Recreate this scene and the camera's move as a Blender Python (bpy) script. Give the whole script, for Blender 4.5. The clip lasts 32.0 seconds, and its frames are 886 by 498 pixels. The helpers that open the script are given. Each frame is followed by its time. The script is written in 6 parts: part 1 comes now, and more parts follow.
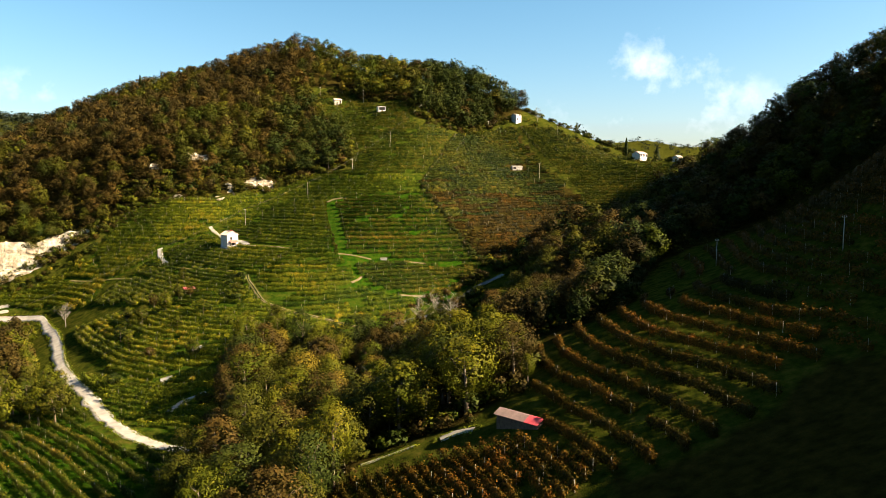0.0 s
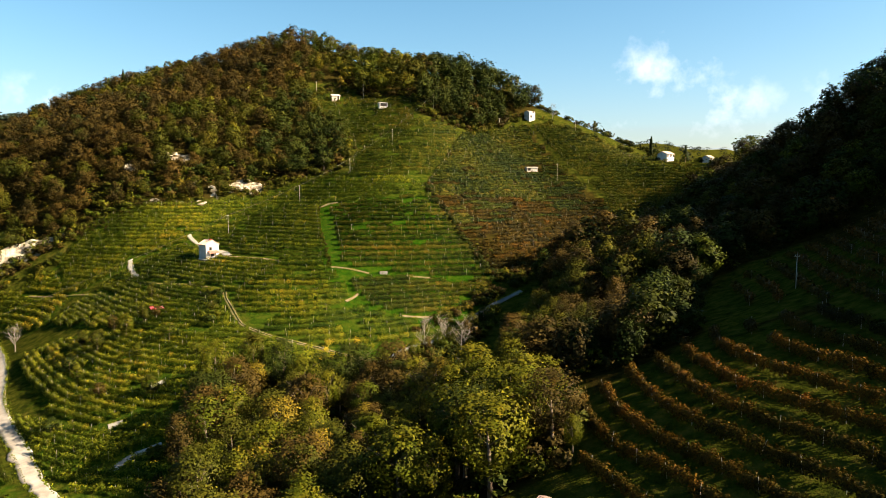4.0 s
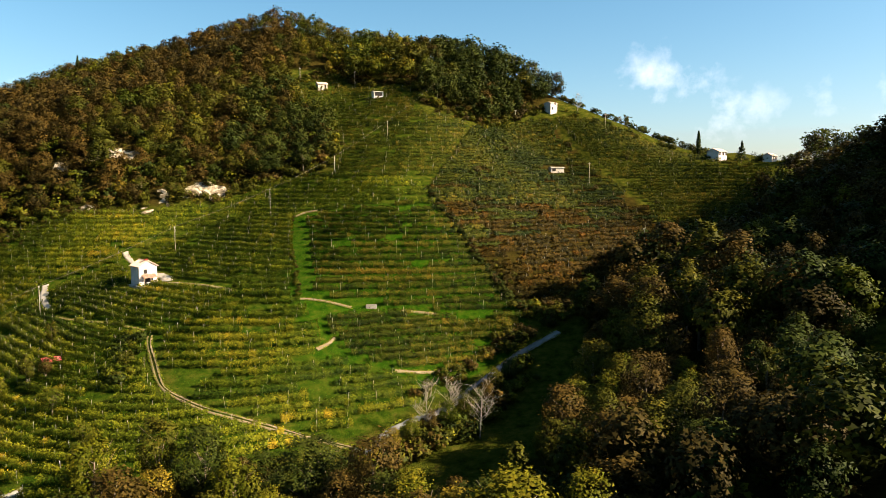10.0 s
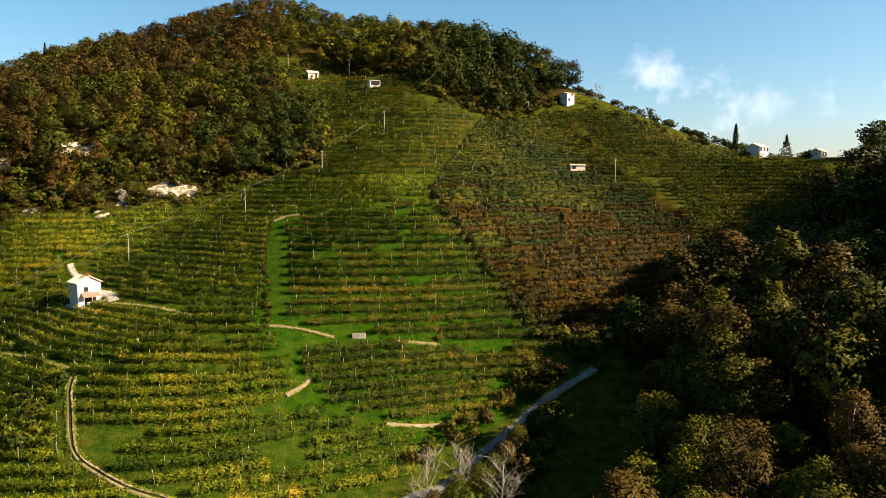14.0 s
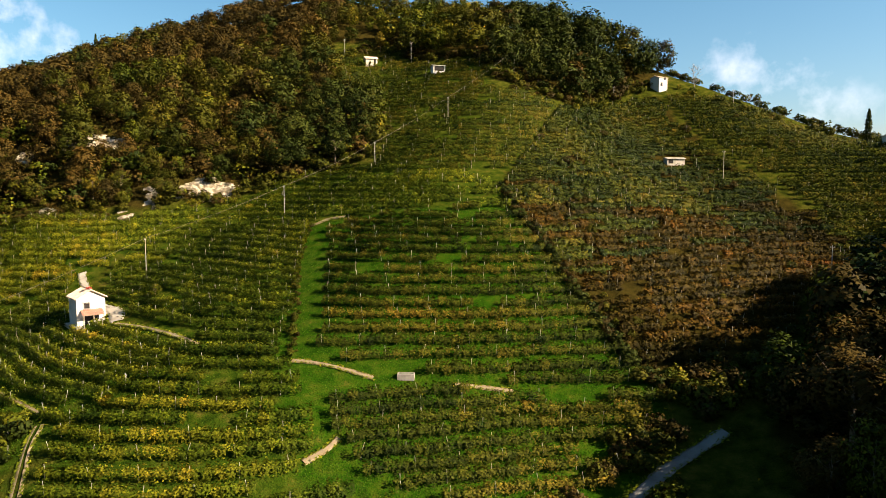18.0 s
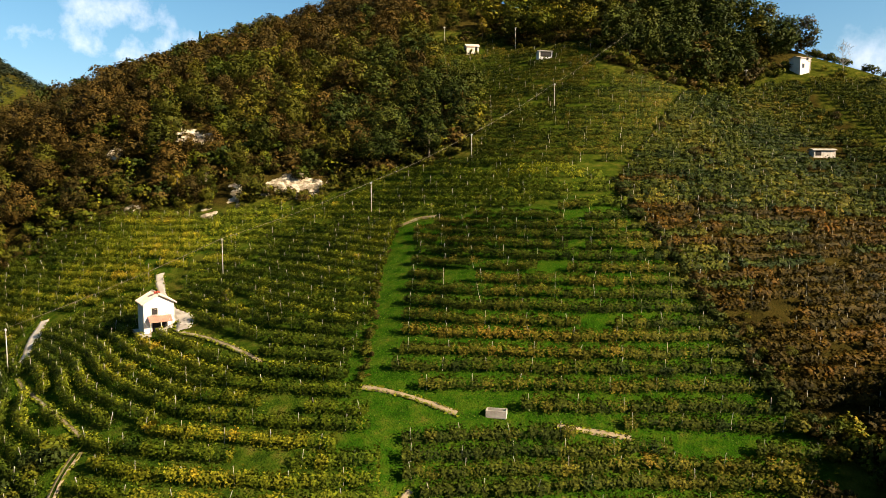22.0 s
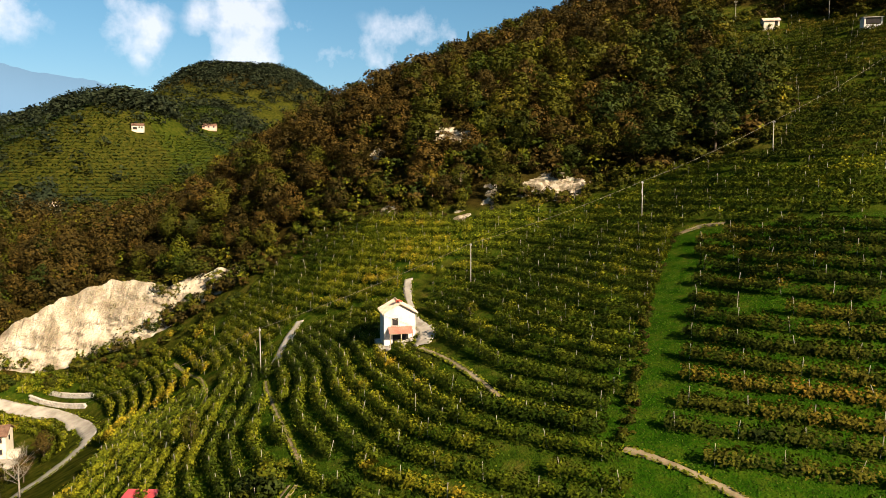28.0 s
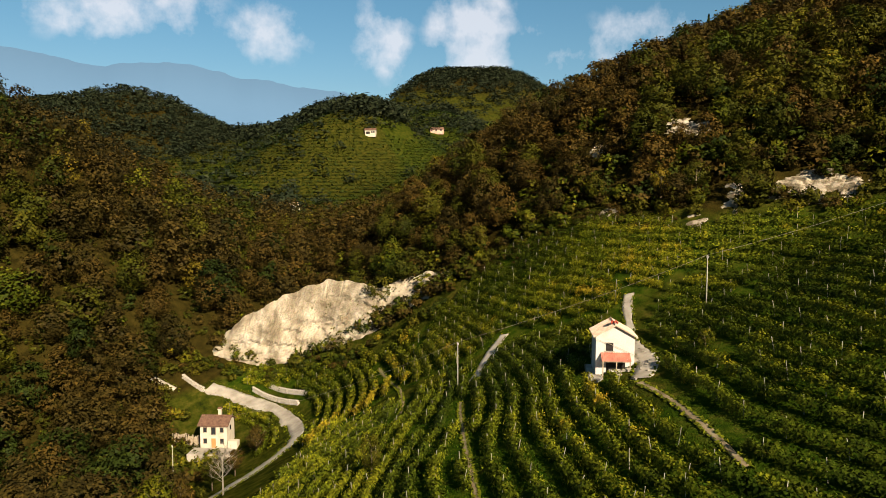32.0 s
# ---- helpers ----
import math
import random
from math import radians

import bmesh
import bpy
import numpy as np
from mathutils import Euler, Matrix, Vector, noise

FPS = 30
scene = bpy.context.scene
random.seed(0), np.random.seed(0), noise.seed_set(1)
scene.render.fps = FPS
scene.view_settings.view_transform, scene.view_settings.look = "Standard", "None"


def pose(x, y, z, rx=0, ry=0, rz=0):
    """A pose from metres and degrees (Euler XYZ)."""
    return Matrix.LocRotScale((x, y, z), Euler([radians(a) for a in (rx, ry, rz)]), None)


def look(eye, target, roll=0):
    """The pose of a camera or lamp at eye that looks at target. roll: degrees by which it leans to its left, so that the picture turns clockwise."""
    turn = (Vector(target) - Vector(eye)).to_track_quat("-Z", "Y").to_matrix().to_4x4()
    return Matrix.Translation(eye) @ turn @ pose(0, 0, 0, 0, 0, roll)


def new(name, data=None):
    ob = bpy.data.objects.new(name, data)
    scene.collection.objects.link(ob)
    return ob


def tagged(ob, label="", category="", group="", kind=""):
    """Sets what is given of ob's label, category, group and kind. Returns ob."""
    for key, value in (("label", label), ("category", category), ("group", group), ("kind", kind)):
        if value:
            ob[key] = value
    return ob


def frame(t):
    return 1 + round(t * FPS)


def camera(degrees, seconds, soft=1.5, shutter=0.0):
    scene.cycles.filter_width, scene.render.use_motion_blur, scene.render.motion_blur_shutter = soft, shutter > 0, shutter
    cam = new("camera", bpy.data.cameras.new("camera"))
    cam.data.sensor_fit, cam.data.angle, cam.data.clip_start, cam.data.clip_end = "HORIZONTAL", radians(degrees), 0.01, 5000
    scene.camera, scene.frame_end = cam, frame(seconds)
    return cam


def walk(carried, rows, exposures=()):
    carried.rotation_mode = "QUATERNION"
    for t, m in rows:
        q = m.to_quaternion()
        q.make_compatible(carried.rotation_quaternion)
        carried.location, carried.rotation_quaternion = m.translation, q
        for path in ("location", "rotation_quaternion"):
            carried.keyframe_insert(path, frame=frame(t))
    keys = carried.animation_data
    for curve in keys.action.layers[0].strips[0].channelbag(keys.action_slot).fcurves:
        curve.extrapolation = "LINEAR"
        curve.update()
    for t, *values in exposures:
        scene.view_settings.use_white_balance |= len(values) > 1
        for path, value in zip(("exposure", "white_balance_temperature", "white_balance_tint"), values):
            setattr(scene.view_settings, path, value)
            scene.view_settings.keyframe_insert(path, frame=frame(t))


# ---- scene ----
# Drone flight: seconds, x, y, z, tilt, turn to the left
FLIGHT = [
    (0.0, 0.0, 0.0, 60.0, -5.69, 0.0), (3.0, -1.27, 24.65, 59.55, -5.46, 0.26),
    (6.0, -1.95, 50.2, 59.15, -5.24, 0.40), (9.0, -3.0, 80.4, 58.65, -4.97, 0.51),
    (11.0, -3.35, 97.2, 58.6, -4.95, 0.55), (13.0, -3.8, 113.16, 58.42, -4.88, 0.53),
    (14.5, -4.15, 125.4, 58.2, -4.86, 1.1), (16.5, -4.65, 141.1, 57.95, -4.86, 3.83),
    (19.0, -5.39, 158.0, 57.62, -4.91, 8.28), (21.0, -6.1, 166.39, 57.54, -5.03, 12.57),
    (23.0, -7.16, 172.3, 57.44, -5.10, 17.59), (25.5, -9.7, 179.4, 57.27, -5.06, 25.71),
    (28.0, -13.6, 186.8, 57.13, -4.91, 36.26), (30.0, -17.4, 192.9, 56.95, -4.82, 45.45),
    (32.0, -22.2, 198.7, 56.76, -4.73, 54.37)]
cam = camera(64.22, 32.0, 0.65)
walk(cam, [(t, pose(x, y, z, 90 + tilt, 0, turn)) for t, x, y, z, tilt, turn in FLIGHT], [(0.0, 2.5, 6500, 16), (9.0, 2.4, 6500, 16), (19.0, 2.2, 6500, 17), (28.0, 1.82, 6500, 16), (32.0, 1.47, 6500, 14)])

# ---- sky and sun ----
SUN_TURN, SUN_UP = -9.0, 31.0      # degrees from +x towards +y, and above the horizon
world = bpy.data.worlds.new("sky")
scene.world = world
world.use_nodes = True
wn, wl = world.node_tree.nodes, world.node_tree.links
wn.clear()
sky = wn.new("ShaderNodeTexSky")
sky.sky_type = "NISHITA"
sky.sun_disc = False
sky.sun_elevation, sky.sun_rotation = radians(SUN_UP), radians(90 - SUN_TURN)
sky.air_density, sky.dust_density, sky.ozone_density = 1.0, 1.0, 2.5


def wnode(kind, **sockets):
    n = wn.new(kind)
    for k, v in sockets.items():
        n.inputs[k].default_value = v
    return n


def wmath(op, a, b=None, clamp=False):
    n = wn.new("ShaderNodeMath")
    n.operation, n.use_clamp = op, clamp
    for k, v in enumerate((a, b)):
        if v is None:
            continue
        if isinstance(v, (int, float)):
            n.inputs[k].default_value = v
        else:
            wl.new(v, n.inputs[k])
    return n.outputs[0]


coord = wn.new("ShaderNodeTexCoord")
puff = wnode("ShaderNodeTexNoise", Scale=17.0, Detail=10.0, Roughness=0.58)
wl.new(coord.outputs["Generated"], puff.inputs["Vector"])
# cumulus banks: turn left of +y, height in degrees, width, height of the bank, density
CLOUDS = [(-16.2, 7.4, 4.6, 2.6, 0.50), (-19.5, 5.8, 4.0, 1.8, 0.50), (-12.0, 5.8, 3.2, 1.4, 0.36), (39.0, 10.8, 3.2, 2.2, 0.9),
          (34.5, 10.0, 1.6, 1.2, 0.6), (52.0, 12.0, 2.6, 2.6, 1.25), (59.2, 11.8, 1.7, 2.2, 1.0), (44.5, 10.2, 2.6, 1.1, 0.7), (47.0, 12.2, 1.2, 1.1, 0.7),
          (68.0, 12.0, 2.3, 1.6, 0.95), (78.5, 13.2, 5.0, 2.0, 1.1), (84.0, 15.5, 8.0, 2.0, 1.0), (-30.0, 6.3, 4.0, 1.4, 0.4), (30.0, 6.2, 2.0, 0.9, 0.4)]
total = None
sep = wn.new("ShaderNodeSeparateXYZ")
wl.new(coord.outputs["Generated"], sep.inputs[0])
turn = wmath("ARCTAN2", wmath("MULTIPLY", sep.outputs[0], -1.0), sep.outputs[1])
rise = wmath("ARCSINE", sep.outputs[2])
for az, el, wide, tall, dense in CLOUDS:
    dx = wmath("DIVIDE", wmath("SUBTRACT", turn, radians(az)), radians(wide))
    dy = wmath("DIVIDE", wmath("SUBTRACT", rise, radians(el)), radians(tall))
    d2 = wmath("ADD", wmath("MULTIPLY", dx, dx), wmath("MULTIPLY", dy, dy))
    bank = wmath("MULTIPLY", wmath("SUBTRACT", 1.0, wmath("MULTIPLY", d2, 0.30), clamp=True), dense)
    total = bank if total is None else wmath("MAXIMUM", total, bank)
lump = wmath("MULTIPLY", wmath("SUBTRACT", puff.outputs["Fac"], 0.5), 3.4)
cover_sky = wmath("MULTIPLY", wmath("SUBTRACT", wmath("ADD", total, lump), 0.42), 1.15, clamp=True)
cover_sky = wmath("MULTIPLY", cover_sky, wmath("MULTIPLY", total, 1.6, clamp=True), clamp=True)
cover_sky = wmath("MULTIPLY", cover_sky, 0.68)
tone = wnode("ShaderNodeHueSaturation", Hue=0.478, Saturation=1.2, Value=0.69)
wl.new(sky.outputs[0], tone.inputs["Color"])
mixed = wn.new("ShaderNodeMix")
mixed.data_type = "RGBA"
wl.new(cover_sky, mixed.inputs[0])
wl.new(tone.outputs[0], mixed.inputs[6])
mixed.inputs[7].default_value = (6.6, 6.7, 6.9, 1)
ground_glow = wn.new("ShaderNodeBackground")
ground_glow.inputs["Strength"].default_value = 0.05
wl.new(mixed.outputs[2], ground_glow.inputs["Color"])
wout = wn.new("ShaderNodeOutputWorld")
wl.new(ground_glow.outputs[0], wout.inputs[0])

sun_data = bpy.data.lights.new("sun", "SUN")
sun_data.energy, sun_data.angle, sun_data.color = 5.0, radians(0.53), (1.0, 0.85, 0.61)
sun = new("sun", sun_data)
sun_way = Vector((math.cos(radians(SUN_UP)) * math.cos(radians(SUN_TURN)),
                  math.cos(radians(SUN_UP)) * math.sin(radians(SUN_TURN)), math.sin(radians(SUN_UP))))
sun.matrix_world = look(sun_way * 900, (0, 0, 0))

# ---- materials ----
def material(name, build, rough=0.8, metal=0.0):
    m = bpy.data.materials.new(name)
    m.use_nodes = True
    n, l = m.node_tree.nodes, m.node_tree.links
    b = n["Principled BSDF"]
    b.inputs["Roughness"].default_value, b.inputs["Metallic"].default_value = rough, metal
    build(n, l, b)
    return m


def ramp(n, stops):
    r = n.new("ShaderNodeValToRGB")
    e = r.color_ramp.elements
    while len(e) < len(stops):
        e.new(0.5)
    for k, (p, c) in enumerate(stops):
        e[k].position, e[k].color = p, (*c, 1)
    return r


def noise_node(n, l, scale, detail=4.0, rough=0.6, kind="Object"):
    tc = n.new("ShaderNodeTexCoord")
    t = n.new("ShaderNodeTexNoise")
    t.inputs["Scale"].default_value, t.inputs["Detail"].default_value, t.inputs["Roughness"].default_value = scale, detail, rough
    l.new(tc.outputs[kind], t.inputs["Vector"])
    return t


def mix(n, l, fac, a, b, how="MIX"):
    m = n.new("ShaderNodeMix")
    m.data_type, m.blend_type = "RGBA", how
    for k, v in ((0, fac), (6, a), (7, b)):
        if isinstance(v, (int, float)):
            m.inputs[k].default_value = v
        elif isinstance(v, tuple):
            m.inputs[k].default_value = (*v, 1)
        else:
            l.new(v, m.inputs[k])
    return m.outputs[2]


def bump(n, l, b, height, strength=0.4, distance=0.1):
    k = n.new("ShaderNodeBump")
    k.inputs["Strength"].default_value, k.inputs["Distance"].default_value = strength, distance
    l.new(height, k.inputs["Height"])
    l.new(k.outputs[0], b.inputs["Normal"])


def rough_surface(name, dark, light, scale=1.0, rough=0.85, relief=0.4, grit=12.0, depth=0.05):
    """Mottled mineral or painted surface with stains and fine grain."""
    def build(n, l, b):
        big, fine = noise_node(n, l, scale, 5.0), noise_node(n, l, scale * grit, 3.0)
        r = ramp(n, [(0.3, dark), (0.7, light)])
        l.new(big.outputs["Fac"], r.inputs[0])
        c = mix(n, l, 0.35, r.outputs[0], fine.outputs["Color"], "OVERLAY")
        l.new(c, b.inputs["Base Color"])
        b.inputs["Specular IOR Level"].default_value = 0.5 if rough < 0.7 else 0.1
        bump(n, l, b, fine.outputs["Fac"], relief, depth)
    return material(name, build, rough)


def foliage(name, stops, soft=0.12, low=0.5, high=1.5):
    """Leaves: each leaf its own tone, each plant its own cast, a little light passing through."""
    def build(n, l, b):
        geo, info = n.new("ShaderNodeNewGeometry"), n.new("ShaderNodeObjectInfo")
        at = n.new("ShaderNodeAttribute")
        at.attribute_name = "tint"
        s = n.new("ShaderNodeMath")
        s.operation = "MULTIPLY_ADD"
        l.new(geo.outputs["Random Per Island"], s.inputs[0])
        s.inputs[1].default_value = 0.13
        s2 = n.new("ShaderNodeMath")
        s2.operation = "MULTIPLY_ADD"
        l.new(info.outputs["Random"], s2.inputs[0])
        s2.inputs[1].default_value = 0.26
        l.new(at.outputs["Fac"], s2.inputs[2])
        l.new(s2.outputs[0], s.inputs[2])
        r = ramp(n, stops)
        l.new(s.outputs[0], r.inputs[0])
        hash_ = n.new("ShaderNodeTexWhiteNoise")
        hash_.noise_dimensions = "1D"
        l.new(geo.outputs["Random Per Island"], hash_.inputs["W"])
        tone_ = ramp(n, [(0.0, (low, low, low)), (0.55, (0.88, 0.88, 0.88)), (1.0, (high, high * 0.97, high * 0.9))])
        l.new(hash_.outputs["Value"], tone_.inputs[0])
        c = mix(n, l, 1.0, r.outputs[0], tone_.outputs[0], "MULTIPLY")
        l.new(c, b.inputs["Base Color"])
        b.inputs["Specular IOR Level"].default_value = 0.03
        t = n.new("ShaderNodeBsdfTranslucent")
        l.new(c, t.inputs["Color"])
        ms = n.new("ShaderNodeMixShader")
        ms.inputs[0].default_value = soft
        l.new(b.outputs[0], ms.inputs[1])
        l.new(t.outputs[0], ms.inputs[2])
        l.new(ms.outputs[0], n["Material Output"].inputs[0])
    return material(name, build, 0.6)


LEAF = {
    "vine_green": foliage("vine_green", [(0.0, (0.0240, 0.0372, 0.0035)), (0.4, (0.0720, 0.0877, 0.0051)), (0.75, (0.1510, 0.1490, 0.0078)), (1.0, (0.2563, 0.1769, 0.0121))]),
    "vine_mixed": foliage("vine_mixed", [(0.0, (0.0192, 0.0348, 0.0029)), (0.35, (0.0604, 0.0750, 0.0038)), (0.7, (0.1263, 0.1154, 0.0068)), (1.0, (0.2333, 0.1542, 0.0107))]),
    "vine_rust": foliage("vine_rust", [(0.0, (0.0133, 0.0118, 0.0017)), (0.35, (0.0363, 0.0244, 0.0026)), (0.7, (0.0716, 0.0346, 0.0034)), (1.0, (0.1097, 0.0408, 0.0053))]),
    "vine_olive": foliage("vine_olive", [(0.0, (0.0114, 0.0194, 0.0030)), (0.35, (0.0366, 0.0449, 0.0040)), (0.7, (0.0825, 0.0703, 0.0070)), (1.0, (0.1547, 0.0946, 0.0110))]),
    "tree_lime": foliage("tree_lime", [(0.0, (0.0143, 0.0221, 0.0018)), (0.4, (0.0393, 0.0476, 0.0024)), (0.75, (0.0803, 0.0748, 0.0041)), (1.0, (0.1250, 0.0978, 0.0060))], 0.15, 0.62, 1.35),
    "tree_green": foliage("tree_green", [(0.0, (0.0120, 0.0196, 0.0024)), (0.4, (0.0329, 0.0438, 0.0029)), (0.75, (0.0777, 0.0761, 0.0047)), (1.0, (0.1419, 0.1015, 0.0071))], 0.1, 0.62, 1.35),
    "tree_olive": foliage("tree_olive", [(0.0, (0.0137, 0.0179, 0.0023)), (0.4, (0.0327, 0.0358, 0.0034)), (0.75, (0.0523, 0.0486, 0.0041)), (1.0, (0.0834, 0.0679, 0.0060))], 0.1, 0.62, 1.35),
    "tree_rust": foliage("tree_rust", [(0.0, (0.0159, 0.0134, 0.0035)), (0.4, (0.0356, 0.0256, 0.0054)), (0.75, (0.0489, 0.0311, 0.0058)), (1.0, (0.0727, 0.0420, 0.0077))], 0.1, 0.62, 1.35),
    "tree_gold": foliage("tree_gold", [(0.0, (0.0502, 0.0415, 0.0047)), (0.5, (0.1066, 0.0786, 0.0071)), (1.0, (0.1694, 0.1132, 0.0106))]),
    "tree_dark": foliage("tree_dark", [(0.0, (0.0083, 0.0139, 0.0026)), (0.5, (0.0193, 0.0277, 0.0038)), (1.0, (0.0415, 0.0462, 0.0058))], 0.08, 0.62, 1.35),
}
# muted, bluer leaf colours with the haze of distance painted in
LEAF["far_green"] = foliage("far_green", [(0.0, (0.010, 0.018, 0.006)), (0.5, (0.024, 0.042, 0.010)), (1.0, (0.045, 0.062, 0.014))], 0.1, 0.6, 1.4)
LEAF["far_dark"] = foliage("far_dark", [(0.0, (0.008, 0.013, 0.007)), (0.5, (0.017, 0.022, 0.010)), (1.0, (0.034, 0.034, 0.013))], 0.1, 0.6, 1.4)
BARK = rough_surface("bark", (0.06, 0.045, 0.03), (0.17, 0.13, 0.09), 2.0, 0.9, 0.8)
PALE_BARK = rough_surface("pale_bark", (0.12, 0.105, 0.08), (0.24, 0.21, 0.17), 2.0, 0.9, 0.6)
WOOD = rough_surface("weathered_wood", (0.16, 0.12, 0.08), (0.34, 0.28, 0.2), 3.0, 0.85, 0.5)
POST = rough_surface("grey_post", (0.16, 0.145, 0.11), (0.34, 0.31, 0.26), 1.2, 0.85, 0.3)
CONCRETE = rough_surface("concrete", (0.176, 0.156, 0.120), (0.320, 0.288, 0.240), 0.8, 0.85, 0.4)
WHITE_PLASTER = rough_surface("white_plaster", (0.352, 0.328, 0.288), (0.464, 0.440, 0.400), 0.6, 0.85, 0.2)
CREAM_PLASTER = rough_surface("cream_plaster", (0.336, 0.296, 0.224), (0.448, 0.400, 0.312), 0.7, 0.85, 0.25)


def chalk_build(n, l, b):
    tc = n.new("ShaderNodeTexCoord")
    mp = n.new("ShaderNodeMapping")
    mp.inputs["Scale"].default_value = (0.30, 0.30, 0.12)
    l.new(tc.outputs["Object"], mp.inputs[0])
    streak = n.new("ShaderNodeTexNoise")
    streak.inputs["Scale"].default_value, streak.inputs["Detail"].default_value = 1.0, 6.0
    l.new(mp.outputs[0], streak.inputs["Vector"])
    big, fine = noise_node(n, l, 0.22, 6.0), noise_node(n, l, 2.4, 5.0, 0.7)
    r = ramp(n, [(0.32, (0.20, 0.155, 0.09)), (0.5, (0.34, 0.285, 0.195)), (0.68, (0.45, 0.395, 0.30))])
    l.new(big.outputs["Fac"], r.inputs[0])
    k = ramp(n, [(0.36, (0.30, 0.27, 0.21)), (0.52, (1.0, 1.0, 1.0))])
    l.new(streak.outputs["Fac"], k.inputs[0])
    c = mix(n, l, 0.6, r.outputs[0], k.outputs[0], "MULTIPLY")
    c = mix(n, l, 0.35, c, fine.outputs["Color"], "OVERLAY")
    l.new(c, b.inputs["Base Color"])
    bump(n, l, b, fine.outputs["Fac"], 1.0, 0.4)


CHALK = material("chalk_rock", chalk_build, 0.95)


def weathered_build(n, l, b):
    big, fine = noise_node(n, l, 0.55, 7.0, 0.65), noise_node(n, l, 3.0, 5.0, 0.7)
    r = ramp(n, [(0.36, (0.055, 0.045, 0.022)), (0.47, (0.12, 0.092, 0.05)), (0.54, (0.25, 0.21, 0.145)), (0.68, (0.37, 0.325, 0.245))])
    l.new(big.outputs["Fac"], r.inputs[0])
    c = mix(n, l, 0.4, r.outputs[0], fine.outputs["Color"], "OVERLAY")
    l.new(c, b.inputs["Base Color"])
    bump(n, l, b, fine.outputs["Fac"], 1.0, 0.3)


WEATHERED = material("weathered_chalk", weathered_build, 0.95)
GRAVEL = rough_surface("pale_gravel", (0.176, 0.152, 0.116), (0.336, 0.304, 0.248), 0.35, 0.95, 0.5, 20.0, 0.04)
DIRT = rough_surface("dry_earth", (0.088, 0.066, 0.032), (0.224, 0.176, 0.104), 0.5, 0.95, 0.6, 12.0, 0.05)
ASPHALT = rough_surface("grey_road", (0.080, 0.080, 0.076), (0.160, 0.156, 0.144), 0.3, 0.9, 0.3, 25.0, 0.02)
TILE = rough_surface("clay_tile", (0.065, 0.036, 0.024), (0.15, 0.085, 0.056), 1.4, 0.85, 0.4)
PALE_TILE = rough_surface("bleached_clay_tile", (0.272, 0.192, 0.136), (0.440, 0.352, 0.272), 1.3, 0.85, 0.4)
RED_SHEET = rough_surface("red_sheet_metal", (0.30, 0.03, 0.035), (0.46, 0.06, 0.06), 0.9, 0.45, 0.1)
PINK_SHEET = rough_surface("faded_red_corrugated_sheet", (0.26, 0.085, 0.055), (0.40, 0.15, 0.10), 1.1, 0.6, 0.15)
BROWN_SHEET = rough_surface("brown_sheet_metal", (0.10, 0.065, 0.05), (0.20, 0.13, 0.10), 0.9, 0.6, 0.15)
BRICK_RED = rough_surface("red_clay_ridge", (0.22, 0.04, 0.025), (0.36, 0.07, 0.04), 2.0, 0.85, 0.3)
ORANGE_PAINT = rough_surface("orange_door_paint", (0.36, 0.12, 0.04), (0.48, 0.18, 0.06), 1.5, 0.6, 0.15)
# near-black paint that stands in for the shade inside openings
OPENING_SHADE = rough_surface("dark_interior", (0.012, 0.011, 0.010), (0.025, 0.022, 0.02), 1.0, 0.9, 0.1)
SHUTTER = rough_surface("brown_shutter", (0.06, 0.04, 0.03), (0.12, 0.085, 0.06), 2.0, 0.7, 0.2)
WIRE = rough_surface("pale_cable", (0.15, 0.13, 0.085), (0.24, 0.21, 0.14), 0.5, 0.6, 0.0)
STONE = rough_surface("dry_stone", (0.208, 0.184, 0.144), (0.440, 0.400, 0.336), 1.6, 0.9, 0.7, 8.0, 0.08)


def glass_build(n, l, b):
    b.inputs["Base Color"].default_value = (0.02, 0.022, 0.025, 1)
    b.inputs["Specular IOR Level"].default_value = 0.7


GLASS = material("dark_window_glass", glass_build, 0.08)


def ground_build(n, l, b):
    at = n.new("ShaderNodeAttribute")
    at.attribute_name = "cover"
    b.inputs["Specular IOR Level"].default_value = 0.0
    sep = n.new("ShaderNodeSeparateColor")
    l.new(at.outputs["Color"], sep.inputs[0])
    big, mid, fine = noise_node(n, l, 0.05, 5.0), noise_node(n, l, 0.5, 5.0), noise_node(n, l, 4.0, 4.0)
    rough = ramp(n, [(0.3, (0.010, 0.013, 0.0024)), (0.5, (0.029, 0.032, 0.0034)), (0.72, (0.062, 0.052, 0.009))])
    l.new(mid.outputs["Fac"], rough.inputs[0])
    lawn = ramp(n, [(0.28, (0.0060, 0.022, 0.0008)), (0.46, (0.012, 0.040, 0.0013)), (0.62, (0.026, 0.050, 0.0025)), (0.80, (0.075, 0.062, 0.011))])
    l.new(mid.outputs["Fac"], lawn.inputs[0])
    litter = ramp(n, [(0.3, (0.010, 0.0078, 0.002)), (0.7, (0.030, 0.021, 0.0045))])
    l.new(mid.outputs["Fac"], litter.inputs[0])
    soil = ramp(n, [(0.3, (0.055, 0.040, 0.014)), (0.7, (0.150, 0.110, 0.045))])
    l.new(big.outputs["Fac"], soil.inputs[0])
    c = mix(n, l, sep.outputs[0], rough.outputs[0], lawn.outputs[0])
    c = mix(n, l, sep.outputs[1], c, litter.outputs[0])
    c = mix(n, l, sep.outputs[2], c, soil.outputs[0])
    c = mix(n, l, 0.3, c, fine.outputs["Color"], "OVERLAY")
    l.new(c, b.inputs["Base Color"])
    bump(n, l, b, fine.outputs["Fac"], 1.0, 0.3)


